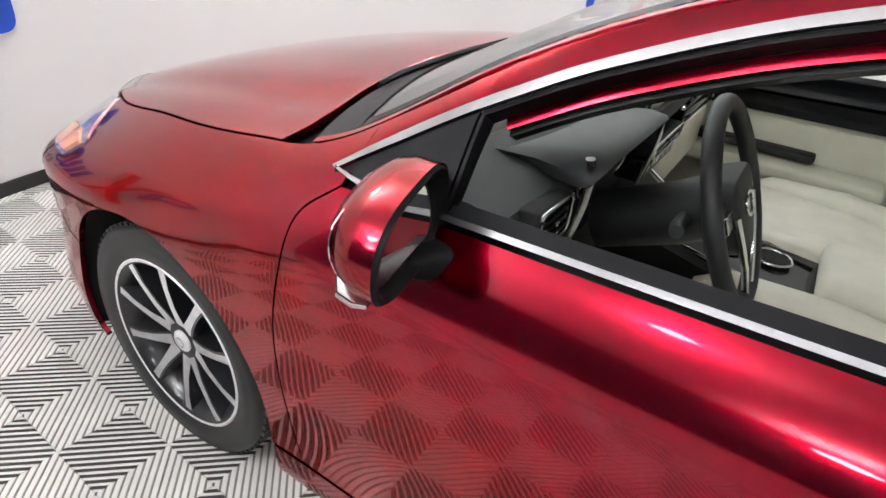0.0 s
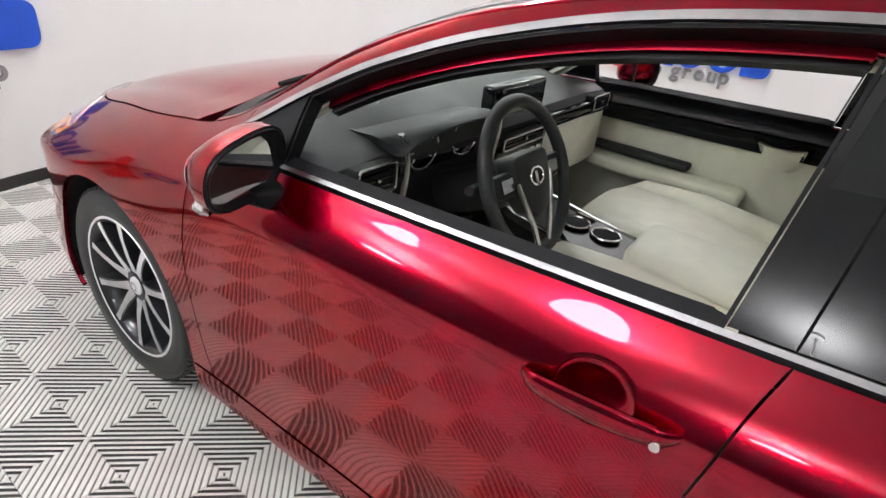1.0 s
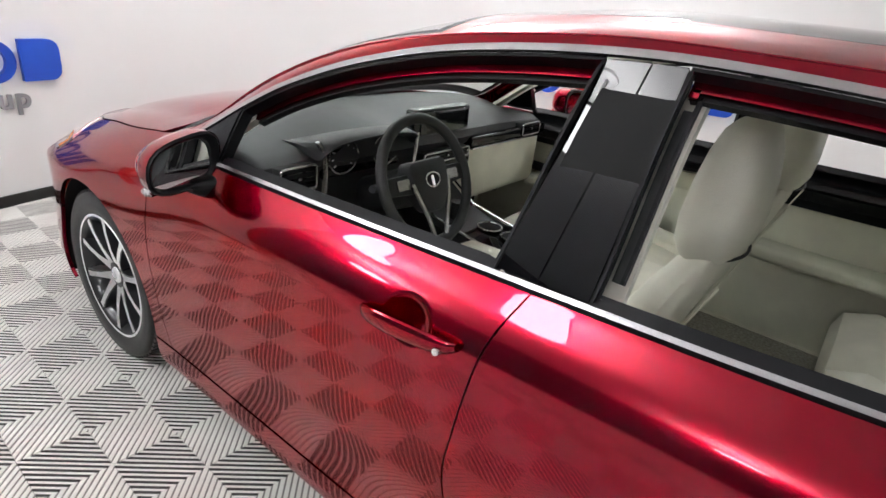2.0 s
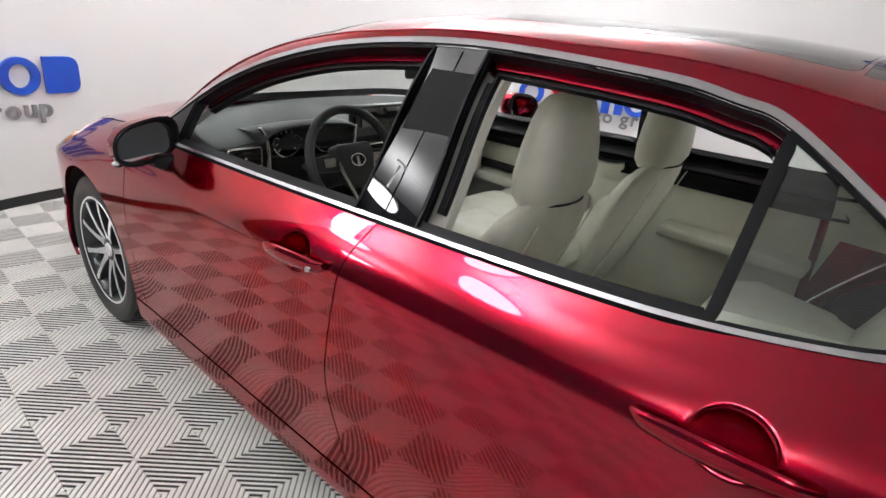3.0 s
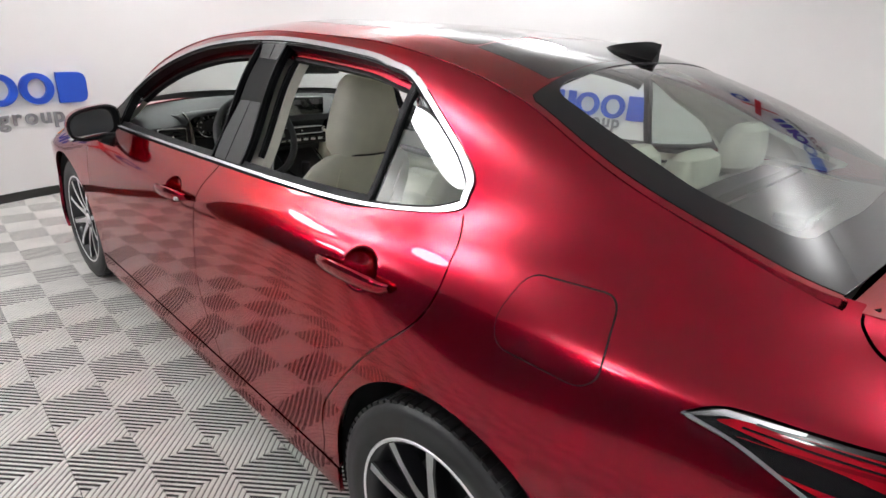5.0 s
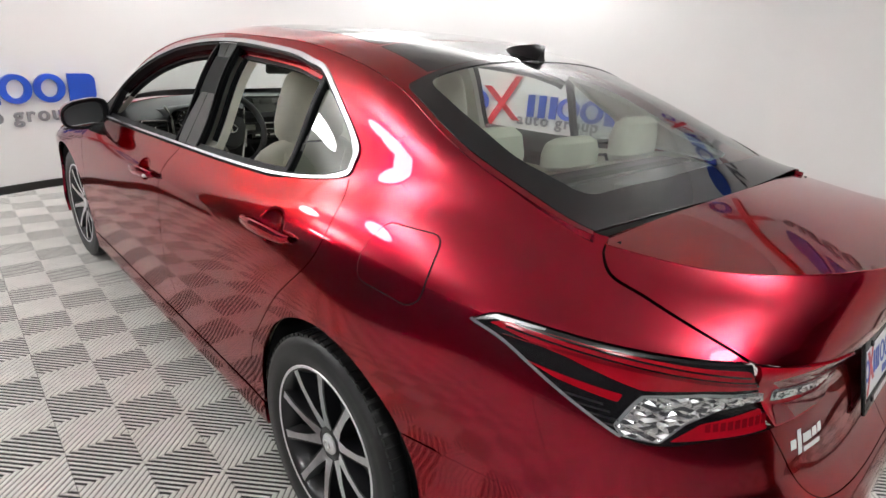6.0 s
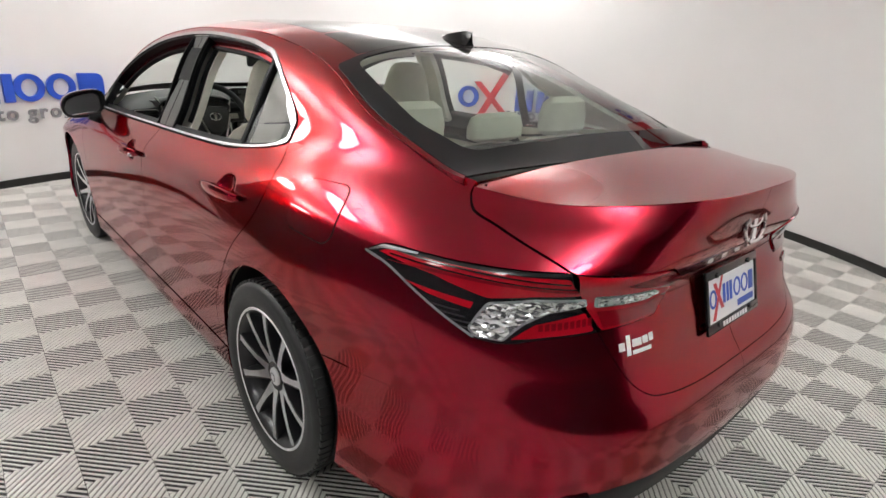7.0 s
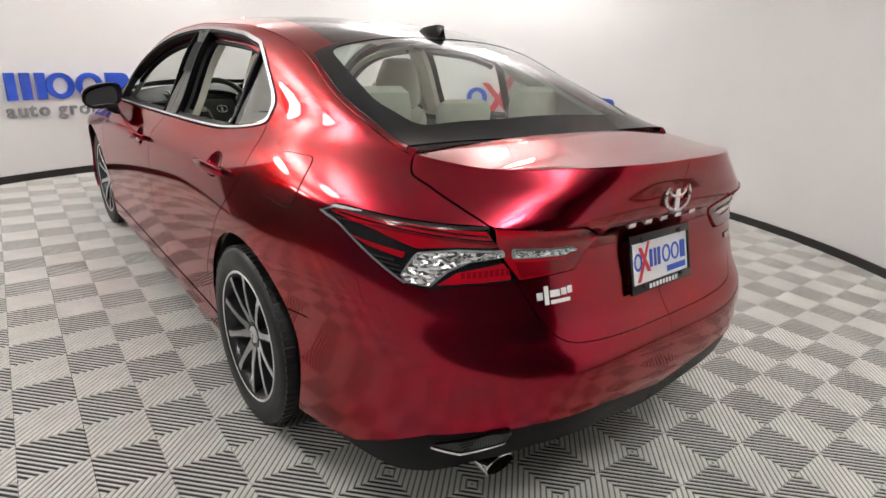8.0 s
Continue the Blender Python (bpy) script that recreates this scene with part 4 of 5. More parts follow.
skin("rear_window", rg, ROOF, PRIVACY, car, step=0.04, lip=0.0, gap=0.003, proud=-0.001)
skin("rear_window_border", rg, ROOF, GLOSS_BLACK, car, step=0.025, lip=0.006, gap=0.003, holes=[rg_in], proud=0.001)

# underbody and wheel wells
box("underbody", (-0.72, -2.12, 0.19), (0.72, 2.1, 0.25), DARK, car)
def wheel_well(sx, wy):
    """An arched dark shell over a wheel, closed towards the car's middle."""
    arc = [(wy + 0.384 * math.cos(a), 0.335 + 0.384 * math.sin(a)) for a in np.linspace(radians(-18), radians(198), 33)]
    n = len(arc)
    vs = [(sx * x, y, z) for x in (0.54, 0.868) for y, z in arc] + [(sx * 0.54, wy, 0.30)]
    fs = [(i, i + 1, n + i + 1, n + i) for i in range(n - 1)] + [(i + 1, i, 2 * n) for i in range(n - 1)]
    obj("wheel_well", vs, fs, DARK, car)


for sx in (-1, 1):
    for wy in (WF, WB):
        wheel_well(sx, wy)


# ---- wheels ----
def wheel(x, y):
    """Outer face towards the object's own positive z, which is turned outwards."""
    w = new("wheel")
    w.parent = car
    w.matrix_basis = pose(x, y, 0.330, 0, -90, 0) if x < 0 else pose(x, y, 0.330, 0, 90, 0)
    R = 0.330
    prof = [(0.238, -0.10), (0.262, -0.112), (0.30, -0.117), (0.320, -0.108), (0.327, -0.09), (R, -0.06)]
    for g in (-0.05, 0.0, 0.05):
        prof += [(R, g - 0.005), (R - 0.007, g - 0.004), (R - 0.007, g + 0.004), (R, g + 0.005)]
    prof += [(R, 0.06), (0.327, 0.084), (0.320, 0.099), (0.312, 0.105), (0.30, 0.108), (0.285, 0.1075), (0.28, 0.109), (0.262, 0.106), (0.25, 0.103), (0.238, 0.098)]
    lathe("tyre", prof, RUBBER, w, Matrix(), n=72)
    # tread blocks on the shoulders
    bm = bmesh.new()
    for i in range(72):
        for s in (-1, 1):
            m = Matrix.Rotation(2 * math.pi * i / 72, 4, "Z")
            box_bm(bm, (0.318, -0.0095, s * 0.074 - 0.020), (0.3315, 0.0095, s * 0.074 + 0.020), 0, m)
    tagged(part("tread", bm, RUBBER, w, smooth=False), kind="stuff")
    lathe("rim", [(0.205, -0.10), (0.205, 0.06), (0.222, 0.088), (0.232, 0.098), (0.2405, 0.101), (0.243, 0.096), (0.243, 0.07)], ALLOY_DARK, w, Matrix(), n=72)
    lathe("rim_lip", [(0.233, 0.1005), (0.2355, 0.1018), (0.240, 0.1025), (0.2425, 0.100)], ALLOY, w, Matrix(), n=72, label="bright machined rim edge")
    lathe("brake_disc", [(0.0, -0.02), (0.15, -0.02), (0.15, 0.0), (0.08, 0.002), (0.0, 0.002)], DARK_GREY, w, Matrix(), n=40)
    for i in range(5):
        a = 72 * i + 90
        for s in (-1, 1):
            # dark blade with a bright face, leaning away from its twin
            p0, p1 = (0.050, s * 13), (0.229, s * 17.5)
            pts_in = [Vector((p0[0] * math.cos(radians(a + p0[1] * 1.6)), p0[0] * math.sin(radians(a + p0[1] * 1.6)), 0.072)), Vector((p1[0] * math.cos(radians(a + p1[1])), p1[0] * math.sin(radians(a + p1[1])), 0.093))]
            d = (pts_in[1] - pts_in[0])
            side = Vector((-d.y, d.x, 0)).normalized()
            bm = bmesh.new()
            secs = []
            for t, wd, dp in ((0, 0.019, 0.045), (0.35, 0.0135, 0.042), (0.7, 0.0125, 0.04), (1, 0.017, 0.04)):
                c = pts_in[0] + d * t + Vector((0, 0, 0.006 * math.sin(math.pi * t)))
                secs.append([bm.verts.new(c + side * wd), bm.verts.new(c - side * wd), bm.verts.new(c - side * (wd + 0.006) - Vector((0, 0, dp))), bm.verts.new(c + side * (wd + 0.006) - Vector((0, 0, dp)))])
            for q0, q1 in zip(secs, secs[1:]):
                for k in range(4):
                    bm.faces.new((q0[k], q0[(k + 1) % 4], q1[(k + 1) % 4], q1[k]))
            bmesh.ops.recalc_face_normals(bm, faces=bm.faces)
            part("spoke", bm, ALLOY_DARK, w)
            bm = bmesh.new()
            rows = []
            for t, wd in ((0, 0.0170), (0.35, 0.0112), (0.7, 0.0098), (1, 0.0125)):
                c = pts_in[0] + d * t + Vector((0, 0, 0.0015 + 0.006 * math.sin(math.pi * t)))
                off = side * (s * 0.003)
                rows.append((bm.verts.new(c + off + side * wd), bm.verts.new(c + off - side * wd)))
            for (a0, b0), (a1, b1) in zip(rows, rows[1:]):
                bm.faces.new((a0, b0, b1, a1))
            bmesh.ops.solidify(bm, geom=bm.faces[:], thickness=0.002)
            bmesh.ops.recalc_face_normals(bm, faces=bm.faces)
            part("spoke_face", bm, ALLOY, w, "bright machined spoke face")
    lathe("hub", [(0.0, 0.074), (0.055, 0.072), (0.068, 0.062), (0.07, 0.03)], ALLOY_DARK, w, Matrix(), n=30)
    lathe("centre_cap", [(0.0, 0.082), (0.026, 0.081), (0.031, 0.077), (0.032, 0.07)], ALLOY, w, Matrix(), n=30, label="grey centre cap with a plain ring badge")
    lathe("badge", [(0.0165, 0.0825), (0.0165, 0.084), (0.0125, 0.084), (0.0125, 0.0825)], CHROME, w, Matrix(), n=24, closed=True)
    for i in range(5):
        a = radians(72 * i + 54)
        lathe("wheel_nut", [(0.0, 0.066), (0.008, 0.066), (0.0105, 0.06), (0.0105, 0.04)], CHROME, w, Matrix.Translation((0.047 * math.cos(a), 0.047 * math.sin(a), 0.004)), n=8)
    return w


first = wheel(-0.768, WF)
copy_thing(first, pose(-0.798, WB, 0.330, 0, -90, 0) @ pose(0, 0, 0, 0, 0, 40))
copy_thing(first, pose(0.768, WF, 0.330, 0, 90, 0))
copy_thing(first, pose(0.798, WB, 0.330, 0, 90, 0))

# ---- inside the car and its small parts ----
def on_shell(u, z, out=0.0):
    p, n = place(shell, np.array([[u, z]]), True)
    return Vector(p[0] + n[0] * out), Vector(n[0])


# door handles
def handle(u0, z0, u1, z1, parent, sx):
    pts = []
    for t in np.linspace(0, 1, 15):
        u, z = u0 + (u1 - u0) * t, z0 + (z1 - z0) * t
        x = -float(half_width(u, z)) - 0.004 - 0.030 * math.sin(math.pi * t) ** 0.45
        pts.append(Vector((x, u, z + 0.006 * math.sin(math.pi * t))))
    rings = []
    for t, p in zip(np.linspace(0, 1, 15), pts):
        h = 0.021 * (0.45 + 0.55 * math.sin(math.pi * t) ** 0.35)
        d = 0.013
        rings.append([(sx * (p.x - d * math.cos(a) * 0.9), p.y, p.z + h * math.sin(a) + 0.006 * math.cos(a)) for a in np.linspace(0, 2 * math.pi, 14, endpoint=False)])
    return loft("door_handle", rings, PAINT, parent)


for sx, fd, rd in ((1, front_door, rear_door), (-1, front_door_2, rear_door_2)):
    hf = handle(0.02, 0.845, -0.212, 0.862, fd, sx)
    handle(-0.952, 0.885, -1.216, 0.892, rd, sx)
p, n = on_shell(-0.187, 0.851, 0.030)
lathe("key_cylinder", [(0.0, 0.006), (0.007, 0.006), (0.0085, 0.003), (0.0085, -0.015)], CHROME, hf, Matrix.Translation((p.x, p.y, p.z)) @ n.to_track_quat("Z", "Y").to_matrix().to_4x4(), n=16)


# door mirrors
def mirror(sx):
    m = new("door_mirror")
    m.parent = car
    if sx < 0:
        m.location = (0.03, -0.135, 0.03)
    n = 28

    def ring(y, cx, cz, w, h, power=2.9, tilt=0.0, lean=0.0):
        out = []
        for i in range(n):
            a = 2 * math.pi * i / n
            c, s = math.cos(a), math.sin(a)
            r = (abs(c) ** power + abs(s) ** power) ** (-1 / power)
            out.append((sx * (cx + w * c * r), y + tilt * c * r + lean * s * r, cz + h * s * r + 0.16 * w * c * r * (1 if s > 0 else 0.35)))
        return out
    T = 0.020
    rings = [ring(0.652, -0.928, 0.975, 0.1085, 0.0705, tilt=T), ring(0.662, -0.928, 0.975, 0.108, 0.070, tilt=T), ring(0.685, -0.930, 0.976, 0.107, 0.069, tilt=T), ring(0.712, -0.930, 0.976, 0.099, 0.063, tilt=T), ring(0.738, -0.928, 0.975, 0.078, 0.049, tilt=0.014), ring(0.752, -0.925, 0.975, 0.045, 0.028, tilt=0.008), ring(0.756, -0.925, 0.975, 0.004, 0.003, tilt=0.0)]
    loft("housing", rings, PAINT, m, cap=False)
    rings = [ring(0.668, -0.936, 0.972, 0.084, 0.054, tilt=T), ring(0.652, -0.935, 0.972, 0.088, 0.057, tilt=T), ring(0.647, -0.932, 0.973, 0.096, 0.062, tilt=T), ring(0.647, -0.928, 0.974, 0.103, 0.066, tilt=T), ring(0.653, -0.928, 0.974, 0.1065, 0.069, tilt=T), ring(0.664, -0.928, 0.974, 0.1065, 0.069, tilt=T)]
    loft("rim", rings, BLACK, m, "black plastic mirror surround", cap=False)
    rings = [ring(y, -0.935, 0.972, 0.089, 0.058, tilt=-0.013, lean=0.0107) for y in (0.694, 0.692)]
    loft("mirror_glass", rings, MIRROR, m)
    rings = [ring(y, -0.948, 0.917, 0.078 * k, 0.007 * k, tilt=0.01) for y, k in ((0.662, 0.9), (0.68, 1.0), (0.71, 0.95), (0.735, 0.6))]
    loft("indicator", rings, SATIN, m, "grey strip with the side indicator")
    rings = []
    for x, y0, y1, z0, z1 in ((-0.832, 0.605, 0.75, 0.870, 0.935), (-0.86, 0.618, 0.74, 0.868, 0.932), (-0.89, 0.64, 0.73, 0.878, 0.928), (-0.912, 0.655, 0.72, 0.890, 0.922)):
        cy, cz, hy, hz = (y0 + y1) / 2, (z0 + z1) / 2, (y1 - y0) / 2, (z1 - z0) / 2
        rings.append([(sx * x, cy + hy * math.copysign(abs(math.cos(a)) ** 0.6, math.cos(a)), cz + hz * math.copysign(abs(math.sin(a)) ** 0.6, math.sin(a))) for a in np.linspace(0, 2 * math.pi, 20, endpoint=False)])
    loft("arm", rings, BLACK, m)
    return m


for sx in (1, -1):
    mirror(sx)

def facets(name, poly, mat, parent, proud, deep, cell, mirror=False, seed=5):
    """Small flat mirrors set at odd angles, as inside a lamp."""
    rng = random.Random(seed)
    poly = list(poly) if area(poly) > 0 else list(poly)[::-1]
    out = shrink(dense(poly, cell), 0.001)
    lo, hi = out.min(0), out.max(0)
    pts = [p for p in out]
    for i, u in enumerate(np.arange(lo[0] + cell / 2, hi[0], cell)):
        for z in np.arange(lo[1] + cell * (0.3 if i % 2 else 0.7), hi[1], cell * 0.8):
            pts.append(np.array((u + rng.uniform(-0.25, 0.25) * cell, z + rng.uniform(-0.2, 0.2) * cell)))
    pts = np.array([p for k, p in enumerate(pts) if k < len(out) or inside(np.array([p]), out)[0]])
    n = len(out)
    vs, _, fs, _, _, _ = delaunay_2d_cdt([Vector(p) for p in pts], [(i, (i + 1) % n) for i in range(n)], [], 0, 1e-7)
    v2 = np.array([tuple(v) for v in vs])
    fs = [f for f in fs if inside(v2[list(f)].mean(0)[None], out)[0]]
    P, N = place(shell, v2, True)
    P = P + N * np.array([[proud + (rng.uniform(-deep, deep) if k >= n else 0.0)] for k in range(len(P))])
    if mirror:
        P = P * np.array((-1, 1, 1))
    return obj(name, [tuple(p) for p in P], [tuple(f) for f in fs], mat, parent, smooth=False)


# tail lamp pieces
LK = dict(flip=True, step=0.02, gap=0.0, lip=0.003, edge=0.01)
for mi in (False, True):
    LM = dict(mirror=mi, **LK)
    skin("lamp_reflector", rounded([(-2.168, 0.874), (-2.244, 0.894), (-2.336, 0.898), (-2.348, 0.878), (-2.28, 0.862), (-2.236, 0.834), (-2.2, 0.794), (-2.148, 0.794), (-2.136, 0.81)], 0.006), shell, CLEAR_LENS, car, proud=0.0055, **LM)
    skin("lamp_red_band", rounded([(-1.896, 0.916), (-1.924, 0.929), (-2.084, 0.936), (-2.204, 0.94), (-2.27, 0.944), (-2.322, 0.906), (-2.244, 0.900), (-2.166, 0.882), (-2.05, 0.905)], 0.008), shell, RED_LENS, car, proud=0.0055, **LM)
    skin("lamp_red_low", rounded([(-2.256, 0.836), (-2.348, 0.862), (-2.368, 0.82), (-2.276, 0.811), (-2.212, 0.80)], 0.006), shell, RED_LENS, car, proud=0.0055, **LM)
    skin("lamp_side_strip", rounded([(-1.988, 0.876), (-2.144, 0.868), (-2.14, 0.852), (-2.048, 0.862)], 0.004), shell, RED_LENS, car, proud=0.0055, **LM)
    skin("lamp_clear_strip", rounded([(-2.352, 0.902), (-2.516, 0.89), (-2.544, 0.876), (-2.5, 0.866), (-2.364, 0.872)], 0.006), shell, CLEAR_LENS, car, proud=0.0055, **LM)
    facets("reflector_facet", [(-2.172, 0.872), (-2.244, 0.890), (-2.334, 0.894), (-2.344, 0.880), (-2.28, 0.865), (-2.234, 0.838), (-2.198, 0.797), (-2.152, 0.797), (-2.141, 0.812)], FACET, car, 0.0095, 0.0028, 0.008, mi)
    facets("reflector_facet", [(-2.358, 0.899), (-2.514, 0.888), (-2.538, 0.876), (-2.5, 0.869), (-2.368, 0.875)], FACET, car, 0.009, 0.0025, 0.008, mi, 8)
    skin("lamp_shadow_line", [(-1.93, 0.905), (-2.06, 0.917), (-2.20, 0.921), (-2.31, 0.918), (-2.31, 0.913), (-2.20, 0.915), (-2.06, 0.911)], shell, RED_DEEP, car, proud=0.0068, **LM)
    for k in range(9):
        u0 = -2.262 - 0.0115 * k
        skin("lamp_cell", [(u0, 0.822 + 0.0012 * k), (u0 - 0.008, 0.823 + 0.0012 * k), (u0 - 0.008, 0.838 + 0.0016 * k), (u0, 0.836 + 0.0016 * k)], shell, RED_DEEP, car, proud=0.0068, **LM)
    skin("lamp_red_low", [(-2.388, 0.822), (-2.536, 0.829), (-2.575, 0.872), (-2.545, 0.868), (-2.50, 0.856), (-2.372, 0.862)], shell, RED_DEEP, car, proud=0.0068, **LM)
    for zz, ua, ub in ((0.918, -1.93, -2.30), (0.928, -1.94, -2.28)):
        skin("lamp_rib", [(ua, zz), (ub, zz + 0.004), (ub, zz + 0.007), (ua, zz + 0.003)], shell, SMOKE_LENS, car, proud=0.0065, **LM)
    for k in range(4):
        skin("lamp_fin", [(-2.06 - 0.02 * k, 0.845 - 0.011 * k), (-2.12 - 0.012 * k, 0.845 - 0.011 * k), (-2.12 - 0.012 * k, 0.841 - 0.011 * k), (-2.064 - 0.02 * k, 0.841 - 0.011 * k)], shell, ALLOY_DARK, car, proud=0.0055, **LM)
    skin("lamp_edge", [(-1.858, 0.908), (-1.90, 0.933), (-1.99, 0.939), (-1.99, 0.935), (-1.905, 0.925), (-1.873, 0.911)], shell, SATIN, car, proud=0.006, **LM)
    low = list(lamp_low_out)
    skin("lamp_edge", [(u, z + 0.001) for u, z in low] + [(u - 0.003, z + 0.006) for u, z in low[::-1]], shell, CLEAR_LENS, car, proud=0.006, **LM)

# number plate with its frame; the printing is plain shapes
plate = new("number_plate")
plate.parent = car
PM = Matrix.Translation((0.0, -2.416, 0.795)) @ pose(0, 0, 0, 90 - 15, 0, 0)
prism("board", rounded([(-0.152, -0.076), (0.152, -0.076), (0.152, 0.076), (-0.152, 0.076)], 0.012), 0.003, WHITE, plate, PM, label="white board with plain printed bars")
for nm, r in (("frame_bottom", [(-0.16, -0.086), (0.16, -0.086), (0.16, -0.060), (-0.16, -0.060)]), ("frame_top", [(-0.16, 0.060), (0.16, 0.060), (0.16, 0.084), (-0.16, 0.084)]), ("frame_side", [(-0.16, -0.0595), (-0.148, -0.0595), (-0.148, 0.0595), (-0.16, 0.0595)]), ("frame_side", [(0.148, -0.0595), (0.16, -0.0595), (0.16, 0.0595), (0.148, 0.0595)])):
    prism(nm, r, 0.008, GLOSS_BLACK, plate, PM, bevel=0.002)
PF = PM @ Matrix.Translation((0, 0, 0.0034))
ring_shape("print_ring", -0.118, 0.004, 0.021, 0.026, 0.009, 0.0006, BLUE, plate, PF)
for x0, w in ((-0.052, 0.016), (-0.030, 0.014), (-0.010, 0.016)):
    prism("print_bar", [(x0 - w / 2, -0.020), (x0 + w / 2, -0.020), (x0 + w / 2, 0.033), (x0 - w / 2, 0.033)], 0.0006, BLUE, plate, PF)
ring_shape("print_ring", 0.030, 0.007, 0.023, 0.027, 0.009, 0.0006, BLUE, plate, PF)
ring_shape("print_ring", 0.079, 0.007, 0.023, 0.027, 0.009, 0.0006, BLUE, plate, PF)
prism("print_bar", [(0.107, -0.02), (0.136, -0.02), (0.136, 0.034), (0.107, 0.034)], 0.0006, BLUE, plate, PF)
prism("print_stroke", [(-0.125, -0.055), (-0.108, -0.055), (-0.055, 0.058), (-0.066, 0.058)], 0.0007, RED, plate, PF)
prism("print_stroke", [(-0.072, -0.03), (-0.055, -0.03), (-0.098, 0.045), (-0.115, 0.045)], 0.0008, RED, plate, PF)
prism("print_bar", [(0.03, -0.05), (0.135, -0.05), (0.135, -0.032), (0.03, -0.032)], 0.0006, BLUE, plate, PF)
PB = PM @ Matrix.Translation((0, 0, 0.0082))
for k in range(9):
    x0 = -0.075 + 0.0175 * k
    prism("print_bar", [(x0, -0.080), (x0 + 0.012, -0.080), (x0 + 0.012, -0.066), (x0, -0.066)], 0.0006, WHITE, plate, PB)
for sx in (-1, 1):
    for zz in (-0.066, 0.066):
        lathe("screw", [(0.0, 0.004), (0.006, 0.0035), (0.008, 0.0)], GLOSS_BLACK, plate, PM @ Matrix.Translation((sx * 0.10, zz, 0.008)), n=10)

# boot badge, small bright bars, stickers
badge = new("boot_badge")
badge.parent = car
BM = Matrix.Translation((0.0, -2.43, 0.99)) @ pose(0, 0, 0, 90 - 6, 0, 0)


def torus_shape(name, cx, cy, rx, ry, t, mat, parent, m):
    tube(name, [m @ Vector((cx + rx * math.cos(a), cy + ry * math.sin(a), 0.004)) for a in np.linspace(0, 2 * math.pi, 40, endpoint=False)], t, mat, parent, closed=True)


torus_shape("ring", 0, 0, 0.064, 0.045, 0.006, CHROME, badge, BM)
torus_shape("ring", 0, 0.017, 0.042, 0.020, 0.0045, CHROME, badge, BM)
prism("bar", rounded([(-0.012, -0.042), (0.012, -0.042), (0.012, 0.02), (-0.012, 0.02)], 0.006), 0.006, CHROME, badge, BM, bevel=0.002)
for k in range(5):
    x0 = -0.16 + 0.08 * k
    p = shell(np.array([rear_uv(-abs(x0), -2.38, 0.915)[0]]), np.array([0.915]))[0]
    prism("name_bar", [(-0.017, -0.009), (0.017, -0.009), (0.019, 0.009), (-0.015, 0.009)], 0.006, CHROME, car, Matrix.Translation((x0, p[1] + 0.002, 0.916)) @ pose(0, 0, 0, 90, 0, 0), bevel=0.002)
for k, (ua, ub, za, zb) in enumerate(((-2.424, -2.44, 0.762, 0.78), (-2.444, -2.456, 0.748, 0.794), (-2.46, -2.488, 0.765, 0.782), (-2.491, -2.508, 0.766, 0.783), (-2.511, -2.526, 0.767, 0.785), (-2.46, -2.518, 0.748, 0.758))):
    skin("sticker_bar", [(ua, za), (ub, za), (ub, zb), (ua, zb)], shell, WHITE, car, proud=0.0012, flip=True, gap=0.0, lip=0.0, step=0.02)
for k in range(3):
    x0 = 0.44 + 0.03 * k
    u0 = rear_uv(-x0, -2.35, 0.78)[0]
    skin("trim_bar", [(u0, 0.772), (u0 + 0.022, 0.772), (u0 + 0.022, 0.788), (u0, 0.788)], shell, CHROME, car, proud=0.004, flip=True, gap=0.0, lip=0.004, step=0.02, mirror=True)

# roof aerial
rings = []
for t in np.linspace(0, 1, 12):
    y = -1.155 - 0.16 * t
    h = 0.004 + 0.046 * min(1.0, 1.25 * t) ** 0.75
    w = 0.036 * (0.35 + 0.65 * math.sin(math.pi * (0.12 + 0.7 * t)))
    zb = float(ROOF(np.array([0.0]), np.array([y]))[0, 2])
    rings.append([(w * math.cos(a) * (1 - max(0, math.sin(a)) ** 0.6 * 0.9), y - 0.012 * max(0, math.sin(a)) * t, zb - 0.004 + h * max(0, math.sin(a))) for a in np.linspace(0, 2 * math.pi, 18, endpoint=False)])
loft("roof_aerial", rings, GLOSS_BLACK, car)

# exhaust and bright strip
for sx in (1, -1):
    pr = [(0.036, 0.0), (0.040, 0.002), (0.040, 0.16), (0.034, 0.16), (0.034, 0.004)]
    e = lathe("exhaust_tip", pr, CHROME, car, Matrix.Translation((sx * -0.575, -2.385, 0.290)) @ pose(0, 0, 0, -90 + 6, 0, 0) @ Matrix.Diagonal((1.35, 0.75, 1, 1)), n=28)
    lathe("exhaust_inside", [(0.0, 0.03), (0.034, 0.03)], DARK, car, Matrix.Translation((sx * -0.575, -2.385, 0.290)) @ pose(0, 0, 0, -90 + 6, 0, 0) @ Matrix.Diagonal((1.35, 0.75, 1, 1)), n=20)
both("valance_strip", rounded([(-2.192, 0.366), (-2.296, 0.43), (-2.336, 0.438), (-2.332, 0.41), (-2.25, 0.362)], 0.006), shell, GLOSS_BLACK, car, proud=0.010, flip=True, gap=0.0, lip=0.012, step=0.02)
both("valance_edge", [(-2.192, 0.362), (-2.25, 0.358), (-2.33, 0.406), (-2.33, 0.400), (-2.252, 0.351), (-2.192, 0.355)], shell, CHROME, car, proud=0.012, flip=True, gap=0.0, lip=0.008, step=0.02)

